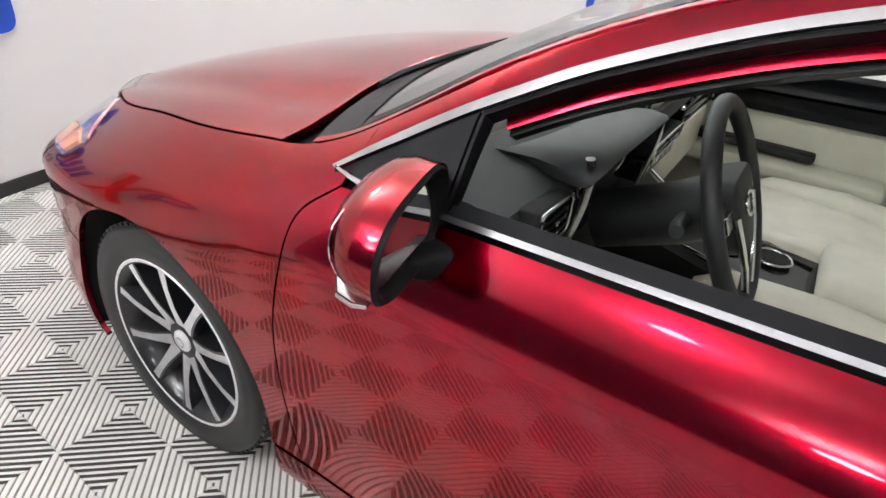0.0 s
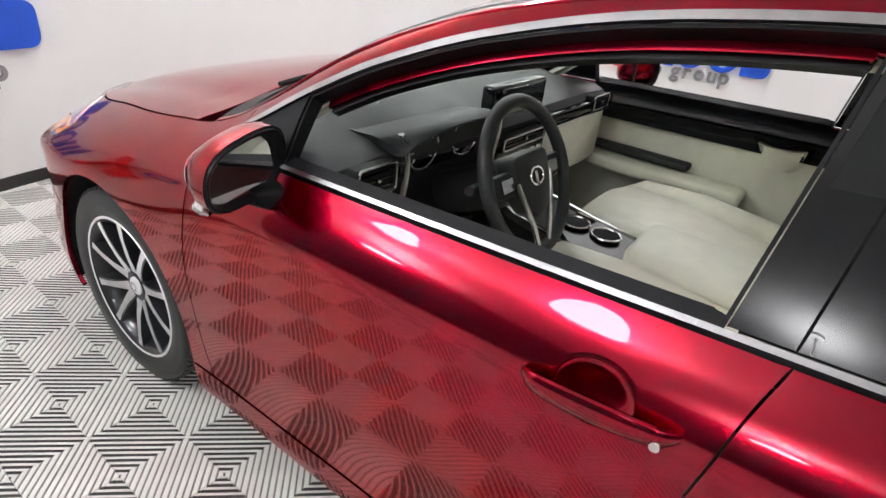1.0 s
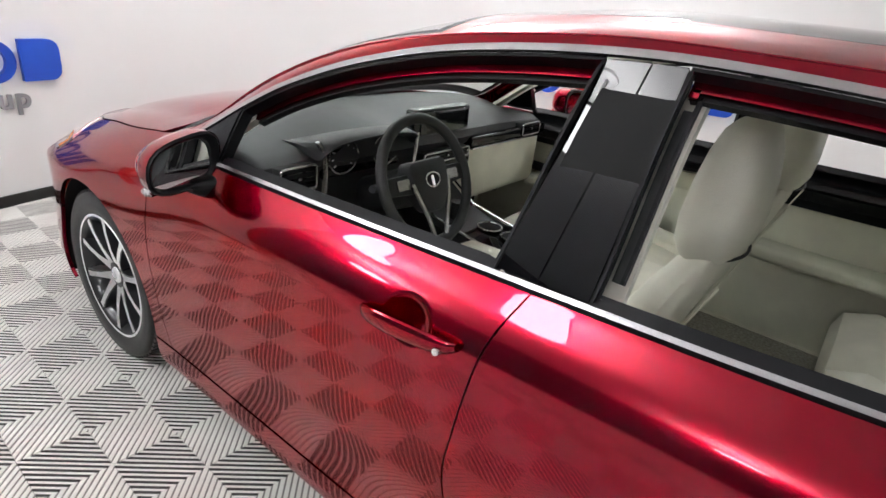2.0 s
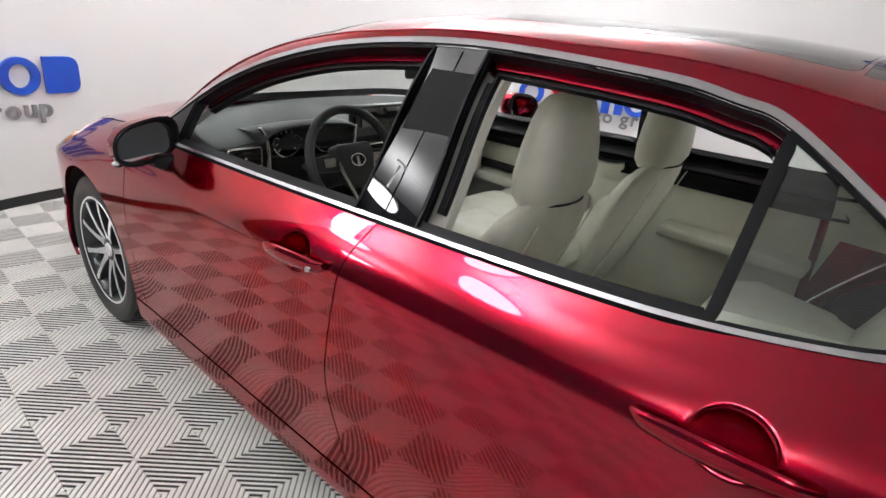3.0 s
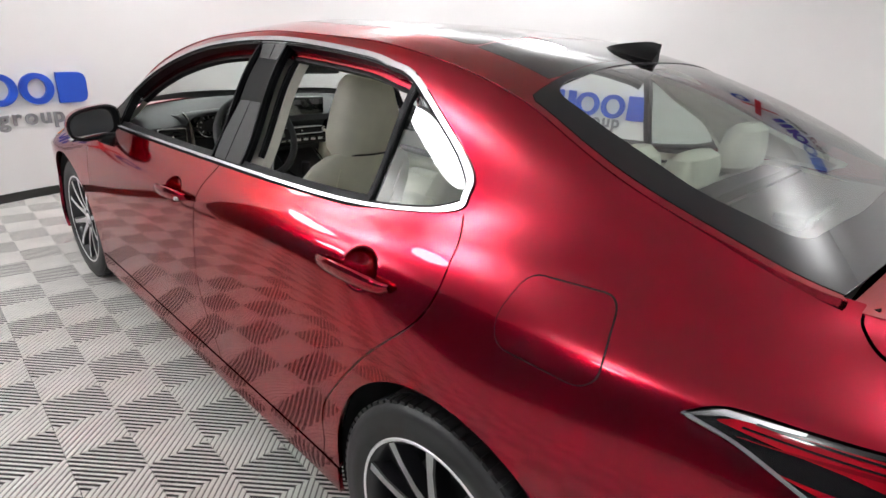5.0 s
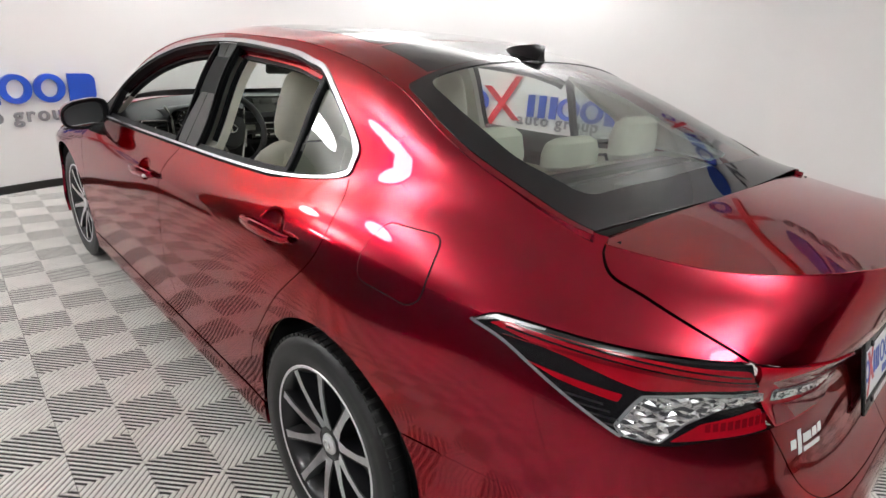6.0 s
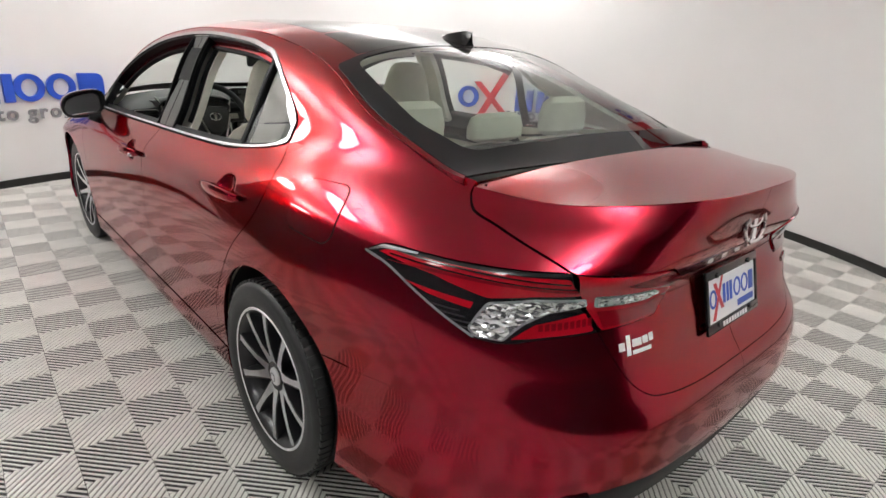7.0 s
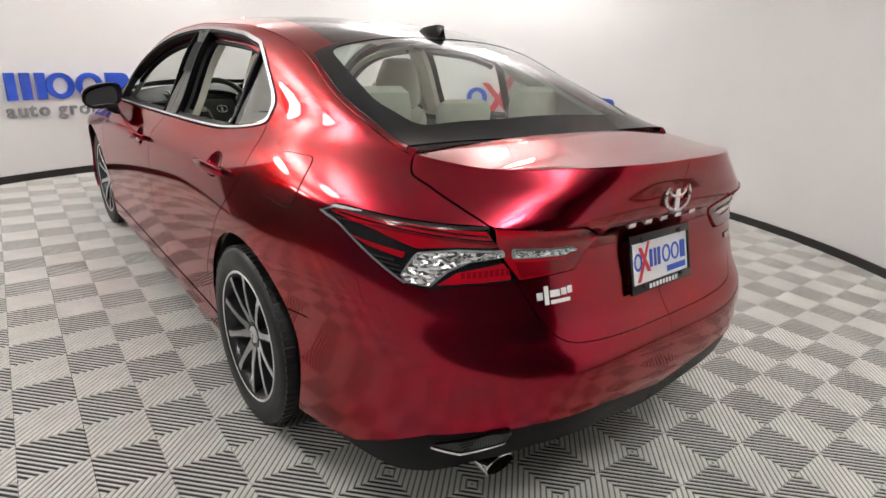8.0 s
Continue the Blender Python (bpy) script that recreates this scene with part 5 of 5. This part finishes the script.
# ---- cabin lining ----
both("door_trim", [(y, float(BELT_Z(y)) - 0.09) for y in np.linspace(0.93, -0.95, 30)] + [(-0.95, 0.30), (0.93, 0.30)], shell, TRIM_BEIGE, car, proud=-0.075, flip=True, gap=0.0, lip=0.03, step=0.05)
both("door_top", [(y, float(BELT_Z(y)) + 0.012) for y in np.linspace(0.80, -1.22, 30)] + [(y, float(BELT_Z(y)) - 0.088) for y in np.linspace(-1.22, 0.80, 30)], shell, SOFT_BLACK, car, proud=-0.062, flip=True, gap=0.0, lip=0.045, step=0.04)
both("belt_ledge", [(y, float(BELT_Z(y)) + 0.016) for y in np.linspace(0.80, -1.22, 30)] + [(y, float(BELT_Z(y)) - 0.02) for y in np.linspace(-1.22, 0.80, 30)], shell, BLACK, car, proud=-0.03, flip=True, gap=0.0, lip=0.045, step=0.04)
for y0, y1 in ((0.55, 0.10), (-0.45, -0.85)):
    z = float(BELT_Z(0.5 * (y0 + y1))) - 0.085
    both("door_pull", rounded([(y0, z), (y1, z + 0.006), (y1, z - 0.014), (y0, z - 0.012)], 0.005), shell, CHROME, car, proud=-0.052, flip=True, gap=0.0, lip=0.012, step=0.03)
    for sx in (1, -1):
        bm = bmesh.new()
        box_bm(bm, (sx * 0.69, y1 - 0.12, 0.635), (sx * 0.82, y0 + 0.05, 0.69), 0.018)
        part("armrest", bm, TRIM_BEIGE, car)
        if y0 > 0:
            box("map_pocket", (sx * 0.755, y1 + 0.10, 0.698), (sx * 0.818, y0 + 0.10, 0.728), SOFT_BLACK, car, 0.01)
rear_lining = [(-0.98, 1.05), (-1.30, 1.08), (-1.55, 1.12), (-1.80, 1.10), (-1.80, 0.80), (-1.03, 0.80), (-0.98, 0.60)]
both("rear_lining", rear_lining, shell, TRIM_BEIGE, car, proud=-0.09, flip=True, gap=0.0, lip=0.0, step=0.05)
both("pillar_trim", [(y, float(RAIL_Z(y)) - 0.012) for y in np.linspace(-1.06, -1.75, 20)] + [(-1.70, 1.10), (-1.32, 1.10), (-1.26, 1.19), (-1.14, 1.265)], shell, HEADLINER, car, proud=-0.045, flip=True, gap=0.0, lip=0.02, step=0.04)
both("pillar_trim", clip(inner, (-0.425, -0.02), (-0.25, -0.14)), shell, HEADLINER, car, proud=-0.06, flip=True, gap=0.0, lip=0.03, step=0.04)
a_in = [(y, float(RAIL_Z(y)) - 0.018) for y in np.linspace(0.88, -0.30, 30)]
both("pillar_trim", a_in + [(y, z - 0.034) for y, z in a_in[::-1]], shell, HEADLINER, car, proud=-0.05, flip=True, gap=0.0, lip=0.02, step=0.03)
skin("headliner", [(x * 0.94, y) for x, y in [(-float(RAIL_W(y)), y) for y in np.linspace(-1.26, 0.08, 40)]] + [(-x * 0.94, y) for x, y in [(-float(RAIL_W(y)), y) for y in np.linspace(0.08, -1.26, 40)]], ROOF, HEADLINER, car, proud=-0.035, gap=0.0, lip=0.0, step=0.06)
box("carpet", (-0.80, -1.3, 0.25), (0.80, 1.05, 0.30), CARPET, car, 0.01)
box("bulkhead", (-0.80, 1.02, 0.25), (0.80, 1.10, 0.90), SOFT_BLACK, car)
box("parcel_shelf", (-0.64, -1.97, 1.02), (0.64, -1.49, 1.05), DARK_GREY, car, 0.008)
box("seat_bulkhead", (-0.70, -1.62, 0.3), (0.70, -1.58, 1.06), DARK, car)
for k in range(12):
    x0 = -0.13 + 0.0236 * k
    box("brake_light_cell", (x0 - 0.009, -1.83, 1.058), (x0 + 0.009, -1.815, 1.078), CLEAR_LENS, car, 0.002)
box("brake_light_base", (-0.16, -1.815, 1.052), (0.16, -1.745, 1.085), DARK_GREY, car, 0.006)


def soft_ring(c, ax, ay, w, d, power=3.0, n=26, dish=0.0):
    out = []
    for i in range(n):
        a = 2 * math.pi * i / n
        co, si = math.cos(a), math.sin(a)
        r = (abs(co) ** power + abs(si) ** power) ** (-1 / power)
        u, v = w * co * r, d * si * r
        if si < 0:
            v += dish * (1 - (u / w) ** 2)
        out.append(tuple(Vector(c) + Vector(ax) * u + Vector(ay) * v))
    return out


def front_seat(x):
    s = new("front_seat")
    s.parent = car
    X = (1, 0, 0)
    # cushion, from its nose back
    rings = [soft_ring((x, y, z), X, (0, 0, 1), w, h, dish=0.0) for y, z, w, h in ((0.41, 0.575, 0.16, 0.02), (0.395, 0.58, 0.215, 0.06), (0.33, 0.588, 0.25, 0.085), (0.08, 0.570, 0.258, 0.088), (-0.2, 0.53, 0.255, 0.085), (-0.30, 0.52, 0.23, 0.06))]
    loft("cushion", rings, LEATHER, s)
    for sx in (-1, 1):
        rings = [soft_ring((x + sx * 0.225, y, z), X, (0, 0, 1), w, h) for y, z, w, h in ((0.37, 0.61, 0.02, 0.02), (0.30, 0.63, 0.038, 0.045), (0.08, 0.63, 0.045, 0.055), (-0.2, 0.60, 0.042, 0.055), (-0.27, 0.58, 0.02, 0.02))]
        loft("bolster", rings, LEATHER, s)
    N, T = Vector((0, -0.93, 0.36)), Vector((0, -0.36, 0.93))
    base = Vector((x, -0.262, 0.475))
    prof = ((0.0, 0.20, 0.06), (0.06, 0.235, 0.085), (0.2, 0.252, 0.088), (0.34, 0.255, 0.08), (0.42, 0.252, 0.074), (0.49, 0.236, 0.066), (0.54, 0.205, 0.056), (0.57, 0.16, 0.04), (0.582, 0.11, 0.015))
    loft("backrest", [soft_ring(base + T * t, X, N, w, d, 2.6) for t, w, d in prof], LEATHER, s)
    for sx in (-1, 1):
        prof = ((0.05, 0.02, 0.03), (0.12, 0.038, 0.07), (0.25, 0.042, 0.075), (0.38, 0.034, 0.055), (0.46, 0.015, 0.02))
        loft("bolster", [soft_ring(base + T * t + Vector((sx * 0.215, 0.03, 0)), X, N, w, d, 2.4) for t, w, d in prof], LEATHER, s)
    hb = base + T * 0.60 + Vector((0, 0.01, 0))
    T2 = Vector((0, -0.02, 1.0))
    prof = ((-0.03, 0.125, 0.055), (0.0, 0.146, 0.07), (0.05, 0.147, 0.074), (0.12, 0.131, 0.07), (0.18, 0.112, 0.06), (0.222, 0.096, 0.046), (0.24, 0.078, 0.03), (0.246, 0.05, 0.012))
    loft("headrest", [soft_ring(hb + T2 * t, X, (0, -1, 0.1), w, d, 2.7) for t, w, d in prof], LEATHER, s)
    tube("seam", [hb + T2 * (-0.022) + Vector((0.118 * math.cos(a), -0.066 * math.sin(a), 0)) for a in np.linspace(0, 2 * math.pi, 30, endpoint=False)], 0.0035, SOFT_BLACK, s, closed=True, n=5)
    box("seat_base", (x - 0.2, -0.25, 0.30), (x + 0.2, 0.2, 0.48), SOFT_BLACK, s, 0.02)
    for sx in (-1, 1):
        tube("seat_seam", [base + T * t + N * 0.087 + Vector((sx * 0.14, 0, 0)) for t in np.linspace(0.04, 0.5, 10)], 0.003, TRIM_BEIGE, s, n=5)
    return s


for x in (-0.37, 0.37):
    front_seat(x)

bench = new("rear_bench")
bench.parent = car
for x, w in ((-0.40, 0.235), (0.0, 0.16), (0.40, 0.235)):
    X = (1, 0, 0)
    loft("cushion", [soft_ring((x, y, z), X, (0, 0, 1), w * k, h) for y, z, k, h in ((-0.74, 0.53, 0.7, 0.02), (-0.76, 0.535, 0.95, 0.07), (-0.85, 0.545, 1.02, 0.095), (-1.1, 0.52, 1.02, 0.09), (-1.25, 0.50, 0.95, 0.06))], LEATHER, bench)
    N, T = Vector((0, -0.9, 0.42)), Vector((0, -0.42, 0.9))
    base = Vector((x, -1.20, 0.52))
    loft("backrest", [soft_ring(base + T * t, X, N, w * k, d, 2.8) for t, k, d in ((0.0, 0.9, 0.05), (0.06, 1.0, 0.085), (0.3, 1.02, 0.085), (0.5, 0.98, 0.07), (0.57, 0.85, 0.04), (0.585, 0.7, 0.012))], LEATHER, bench)
    hb = base + T * 0.60
    hh = 0.15 if x else 0.10
    loft("headrest", [soft_ring(hb + Vector((0, -0.03, hh * t)), X, (0, -1, 0.1), 0.125 * k, 0.055 * d, 2.8) for t, k, d in ((0, 0.8, 0.7), (0.12, 1.0, 1.0), (0.5, 1.03, 1.0), (0.85, 0.92, 0.85), (1.0, 0.7, 0.4))], LEATHER, bench)

# dashboard
dash = new("dashboard")
dash.parent = car
prof = [(1.10, 0.93), (1.05, 0.985), (0.99, 1.022), (0.92, 1.034), (0.78, 1.018), (0.62, 0.985), (0.572, 0.965), (0.560, 0.94), (0.575, 0.915), (0.60, 0.89), (0.62, 0.80), (0.66, 0.66), (0.75, 0.60), (1.10, 0.60)]
rings = []
for x in np.linspace(-0.765, 0.765, 25):
    k = 1 - 0.05 * (x / 0.765) ** 2
    lift = 0.028 * math.exp(-((x + 0.37) / 0.17) ** 4)
    bow = -0.05 * (x / 0.765) ** 2
    rings.append([(x, y - bow * (y < 0.8) * 0.8, z - (0.07 if y > 0.7 else 0.03) * abs(x / 0.765) ** 3 + (lift if 0.55 < y < 0.8 and z > 0.95 else 0)) for y, z in prof])
loft("dash_body", rings, DARK_GREY, dash)
box("lower_trim", (-0.70, 0.575, 0.78), (-0.575, 0.66, 0.875), TRIM_BEIGE, dash, 0.015)
box("glovebox", (0.16, 0.572, 0.66), (0.73, 0.70, 0.90), TRIM_BEIGE, dash, 0.03)
box("trim_strip", (0.16, 0.548, 0.895), (0.72, 0.60, 0.935), GLOSS_BLACK, dash, 0.008)
box("bright_strip", (0.16, 0.544, 0.886), (0.72, 0.58, 0.893), CHROME, dash, 0.002)


def vent(x0, x1, z0, z1, y, slats, vertical=False):
    box("vent", (x0, y, z0), (x1, y + 0.04, z1), DARK, dash, 0.006)
    tube("vent_surround", [(x, y - 0.004, z) for x, z in rounded([(x0, z0), (x1, z0), (x1, z1), (x0, z1)], 0.012)], 0.0035, SATIN, dash, closed=True, n=6)
    for k in range(slats):
        z = z0 + (z1 - z0) * (k + 1) / (slats + 1)
        box("vent_slat", (x0 + 0.006, y - 0.003, z - 0.002), (x1 - 0.006, y + 0.02, z + 0.002), GLOSS_BLACK, dash)
    box("vent_knob", ((x0 + x1) / 2 - 0.006, y - 0.010, (z0 + z1) / 2 - 0.004), ((x0 + x1) / 2 + 0.006, y, (z0 + z1) / 2 + 0.004), SATIN, dash, 0.002)


vent(-0.71, -0.585, 0.875, 0.945, 0.568, 3)
vent(0.52, 0.66, 0.90, 0.95, 0.548, 2)
vent(-0.13, 0.13, 0.875, 0.91, 0.545, 2)
# bright blade that sweeps down beside the cluster
tube("bright_blade", curve_through([(-0.60, 0.545, 1.015), (-0.575, 0.545, 0.975), (-0.565, 0.55, 0.92), (-0.557, 0.562, 0.86), (-0.553, 0.575, 0.815)], 6), 0.0085, SATIN, dash, n=8, flat=0.6)
tube("bright_blade", curve_through([(-0.19, 0.53, 1.0), (-0.195, 0.53, 0.95), (-0.19, 0.54, 0.88), (-0.175, 0.56, 0.78)], 6), 0.007, SATIN, dash, n=8, flat=0.6)
# instruments
box("cluster_face", (-0.55, 0.585, 0.885), (-0.21, 0.60, 1.0), GLOSS_BLACK, dash, 0.01)
for x in (-0.47, -0.29):
    tube("dial_ring", [(x + 0.058 * math.cos(a), 0.578, 0.945 + 0.052 * math.sin(a)) for a in np.linspace(0, 2 * math.pi, 36, endpoint=False)], 0.0035, SATIN, dash, closed=True, n=6)
    for k in range(9):
        a = radians(220 - 32 * k)
        box("dial_mark", (-0.0015, -0.001, 0.036), (0.0015, 0.001, 0.046), WHITE, dash, 0, Matrix.Translation((x, 0.581, 0.945)) @ pose(0, 0, 0, 0, 90 - math.degrees(a), 0))
rings = []
for x in np.linspace(-0.59, -0.18, 21):
    k = max(0.0, 1 - abs((x + 0.385) / 0.205) ** 2.8) ** 0.5
    zt, yf = 0.972 + 0.050 * k, 0.535 - 0.03 * k
    rings.append([(x, y, z) for y, z in ((yf + 0.03, zt - 0.016), (yf + 0.004, zt - 0.010), (yf, zt - 0.003), (yf + 0.008, zt + 0.003), (yf + 0.04, zt + 0.007), (0.64, 0.985 + 0.024 * k), (0.72, 0.980), (0.66, 0.965))])
loft("cluster_hood", rings, DARK_GREY, dash)
# screen and controls
box("screen_frame", (-0.15, 0.555, 0.905), (0.17, 0.60, 1.055), GLOSS_BLACK, dash, 0.01, Matrix.Translation((0, 0.03, 0)))
box("screen", (-0.115, 0.550, 0.925), (0.135, 0.556, 1.045), SCREEN, dash, 0.001, Matrix.Translation((0, 0.03, 0)))
for x in (-0.135, 0.155):
    lathe("knob", [(0.0, 0.018), (0.011, 0.017), (0.0125, 0.014), (0.0125, 0.0)], CHROME, dash, Matrix.Translation((x, 0.585, 0.94)) @ pose(0, 0, 0, 90, 0, 0), n=18)
box("climate_panel", (-0.14, 0.555, 0.815), (0.16, 0.62, 0.872), GLOSS_BLACK, dash, 0.006)
for k in range(6):
    box("button", (-0.12 + 0.045 * k, 0.550, 0.835), (-0.09 + 0.045 * k, 0.558, 0.85), SATIN, dash, 0.002)

# steering wheel
sw = new("steering_wheel")
sw.parent = car
SM = Matrix.Translation((-0.36, 0.335, 0.92)) @ pose(0, 0, 0, 90 - 24, 0, 0)
tube("wheel_rim", [SM @ Vector((0.183 * math.cos(a), 0.183 * math.sin(a), 0)) for a in np.linspace(0, 2 * math.pi, 56, endpoint=False)], 0.0165, SOFT_BLACK, sw, closed=True, n=12)
prism("hub", rounded([(-0.085, 0.062), (0.085, 0.062), (0.078, -0.02), (0.035, -0.095), (-0.035, -0.095), (-0.078, -0.02)], 0.03), 0.05, SOFT_BLACK, sw, SM @ Matrix.Translation((0, 0, -0.03)), bevel=0.012)
for sx in (-1, 1):
    prism("spoke", [(sx * 0.07, 0.03), (sx * 0.175, 0.03), (sx * 0.178, -0.02), (sx * 0.07, -0.03)][::sx], 0.022, SOFT_BLACK, sw, SM @ Matrix.Translation((0, 0, -0.02)), bevel=0.005)
    tube("bright_spoke", [SM @ Vector(v) for v in ((sx * 0.080, 0.0, 0.015), (sx * 0.066, -0.05, 0.015), (sx * 0.042, -0.11, 0.012), (sx * 0.026, -0.172, 0.004))], 0.007, SATIN, sw, n=8)
    prism("switch", rounded([(sx * 0.085, -0.012), (sx * 0.135, -0.012), (sx * 0.135, 0.018), (sx * 0.085, 0.018)][::sx], 0.006), 0.006, SATIN, sw, SM @ Matrix.Translation((0, 0, 0.004)))
torus_shape("badge_ring", 0, 0, 0.030, 0.021, 0.003, CHROME, sw, SM @ Matrix.Translation((0, 0, 0.02)))
prism("badge_bar", [(-0.006, -0.018), (0.006, -0.018), (0.006, 0.012), (-0.006, 0.012)], 0.003, CHROME, sw, SM @ Matrix.Translation((0, 0, 0.0205)))
tube("column", [SM @ Vector((0, 0, -0.02)), SM @ Vector((0, -0.01, -0.10)), SM @ Vector((0, -0.01, -0.26))], 0.062, SOFT_BLACK, sw, n=14)
tube("stalk", [SM @ Vector((-0.05, 0.0, -0.075)), SM @ Vector((-0.13, 0.01, -0.07)), SM @ Vector((-0.165, 0.012, -0.062))], 0.012, SOFT_BLACK, sw, n=10)
tube("stalk", [SM @ Vector((0.05, 0.0, -0.075)), SM @ Vector((0.13, 0.01, -0.07)), SM @ Vector((0.165, 0.012, -0.062))], 0.012, SOFT_BLACK, sw, n=10)

# console
con = new("centre_console")
con.parent = car
rings = [[(-w, y, 0.30), (-w, y, z - 0.02), (-w + 0.02, y, z), (w - 0.02, y, z), (w, y, z - 0.02), (w, y, 0.30)] for y, z, w in ((0.62, 0.78, 0.13), (0.50, 0.70, 0.125), (0.30, 0.655, 0.12), (0.0, 0.645, 0.115), (-0.30, 0.645, 0.11))]
loft("console_body", rings, SOFT_BLACK, con)
prism("console_plate", rounded([(-0.105, -0.02), (0.105, -0.02), (0.11, 0.50), (-0.11, 0.50)], 0.03), 0.004, GLOSS_BLACK, con, Matrix.Translation((0, 0.10, 0.649)) @ pose(0, 0, 0, 3.5, 0, 0))
for sx in (-1, 1):
    tube("bright_edge", [(sx * 0.122, 0.60, 0.772), (sx * 0.118, 0.48, 0.698), (sx * 0.115, 0.28, 0.664), (sx * 0.11, 0.12, 0.655)], 0.0045, CHROME, con, n=6)
for y in (0.33, 0.228):
    tube("cup_ring", [(0.02 + 0.044 * math.cos(a), y + 0.044 * math.sin(a), 0.655 + 0.06 * y) for a in np.linspace(0, 2 * math.pi, 30, endpoint=False)], 0.004, CHROME, con, closed=True, n=6)
    lathe("cup_well", [(0.0, 0.0), (0.041, 0.0)], DARK, con, Matrix.Translation((0.02, y, 0.6545 + 0.06 * y)), n=24)
tube("gear_lever", [(-0.04, 0.45, 0.67), (-0.04, 0.448, 0.72), (-0.04, 0.445, 0.75)], 0.022, SOFT_BLACK, con, n=12)
box("console_armrest", (-0.125, -0.36, 0.645), (0.125, 0.13, 0.725), LEATHER, con, 0.03)

# rear-view mirror
box("inner_mirror", (-0.235, 0.33, 1.225), (0.0, 0.355, 1.29), SOFT_BLACK, car, 0.014, Matrix.Translation((0.07, -0.04, -0.025)))
tube("mirror_stem", [(-0.05, 0.31, 1.255), (-0.05, 0.34, 1.30), (-0.05, 0.37, 1.335)], 0.012, SOFT_BLACK, car)
# wipers
for x0, x1 in ((-0.55, 0.02), (0.02, 0.55)):
    pts = []
    for t in np.linspace(0, 1, 8):
        x = x0 + (x1 - x0) * t
        y = 0.99 + 0.085 * (1 - (x / 0.775) ** 2) - 0.012 - 0.03 * t
        pts.append((x, y, float(ROOF(np.array([x]), np.array([y]))[0, 2]) + 0.012))
    tube("wiper", pts, 0.007, BLACK, car, n=6)


# ---- floor tiles: squares of slanting ribs ----
TS, TX, TY, TA = 0.1985, -0.975, 0.036, radians(-2.0)


def rib_square(sign_, half):
    """One square of ribs that slant one way; its ribs are bars with slots between."""
    h = TS / 2 - 0.001
    vs, fs = [], []
    pitch = TS * math.sqrt(2) / 15
    n = Vector((1, sign_)).normalized()
    corners = [Vector(c) for c in ((-h, -h), (h, -h), (h, h), (-h, h))]
    for i in range(-8, 9):
        lo, hi = i * pitch - pitch * half, i * pitch + pitch * half
        p = corners
        for lim, sg in ((lo, 1), (hi, -1)):
            out = []
            for j in range(len(p)):
                a, b = p[j], p[(j + 1) % len(p)]
                da, db = sg * (a.dot(n) - lim), sg * (b.dot(n) - lim)
                if da >= 0:
                    out.append(a)
                if da * db < 0:
                    out.append(a + (b - a) * (da / (da - db)))
            p = out
            if len(p) < 3:
                break
        if len(p) < 3:
            continue
        k = len(vs)
        m = len(p)
        vs += [(v.x, v.y, 0.0) for v in p] + [(v.x, v.y, -0.009) for v in p]
        fs.append(tuple(range(k, k + m)))
        for j in range(m):
            fs.append((k + j, k + m + j, k + m + (j + 1) % m, k + (j + 1) % m))
    n_rib = len(fs)
    # a web between the ribs, just under their tops; its colour paints slot shade
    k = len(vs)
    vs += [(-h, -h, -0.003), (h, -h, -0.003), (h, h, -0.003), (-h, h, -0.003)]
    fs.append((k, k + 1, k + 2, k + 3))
    return vs, fs, n_rib


# thin ribs with shade-coloured webs, broad ribs with lit-coloured webs, make the chequer
RIBS = [rib_square(1, 0.165), rib_square(-1, 0.33)]
tile_mesh = []
for vs, fs, n_rib in RIBS:
    me = bpy.data.meshes.new("tile")
    me.from_pydata(vs, [], fs)
    me.materials.append(TILE)
    me.materials.append(SLOT_SHADE if not tile_mesh else SLOT_LIT)
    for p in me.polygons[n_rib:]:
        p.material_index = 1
    tile_mesh.append(me)
cells = []
for i in range(-30, 42):
    for j in range(-34, 30):
        gx, gy = (i + 0.5) * TS, (j + 0.5) * TS
        x = TX + gx * math.cos(TA) - gy * math.sin(TA)
        y = TY + gx * math.sin(TA) + gy * math.cos(TA)
        r = math.hypot(x - CX, y - CY)
        if r < min(5.2, wall_radius(math.degrees(math.atan2(y - CY, x - CX))) + 0.1):
            cells.append((abs(x + 1.45) + 0.35 * abs(y + 0.6), i, j, x, y))
cells.sort()
rest_v, rest_f, webs = [], [], []
for k, (_, i, j, x, y) in enumerate(cells):
    m = Matrix.Translation((x, y, 0)) @ Matrix.Rotation(TA, 4, "Z")
    s = (i + j) % 2
    if k < 300:
        t = new("tile", tile_mesh[s])
        t.parent = floor
        t.matrix_basis = m
    else:
        b = len(rest_v)
        c0, s0 = math.cos(TA), math.sin(TA)
        rest_v += [(x + v[0] * c0 - v[1] * s0, y + v[0] * s0 + v[1] * c0, v[2]) for v in RIBS[s][0]]
        rest_f += [tuple(b + a for a in f) for f in RIBS[s][1]]
        webs.append((len(rest_f) - 1, 1 + s))
field = obj("tile_field", rest_v, rest_f, TILE, floor, smooth=False)
field.data.materials.append(SLOT_SHADE)
field.data.materials.append(SLOT_LIT)
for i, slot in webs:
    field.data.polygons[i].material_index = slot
tagged(field, kind="stuff")
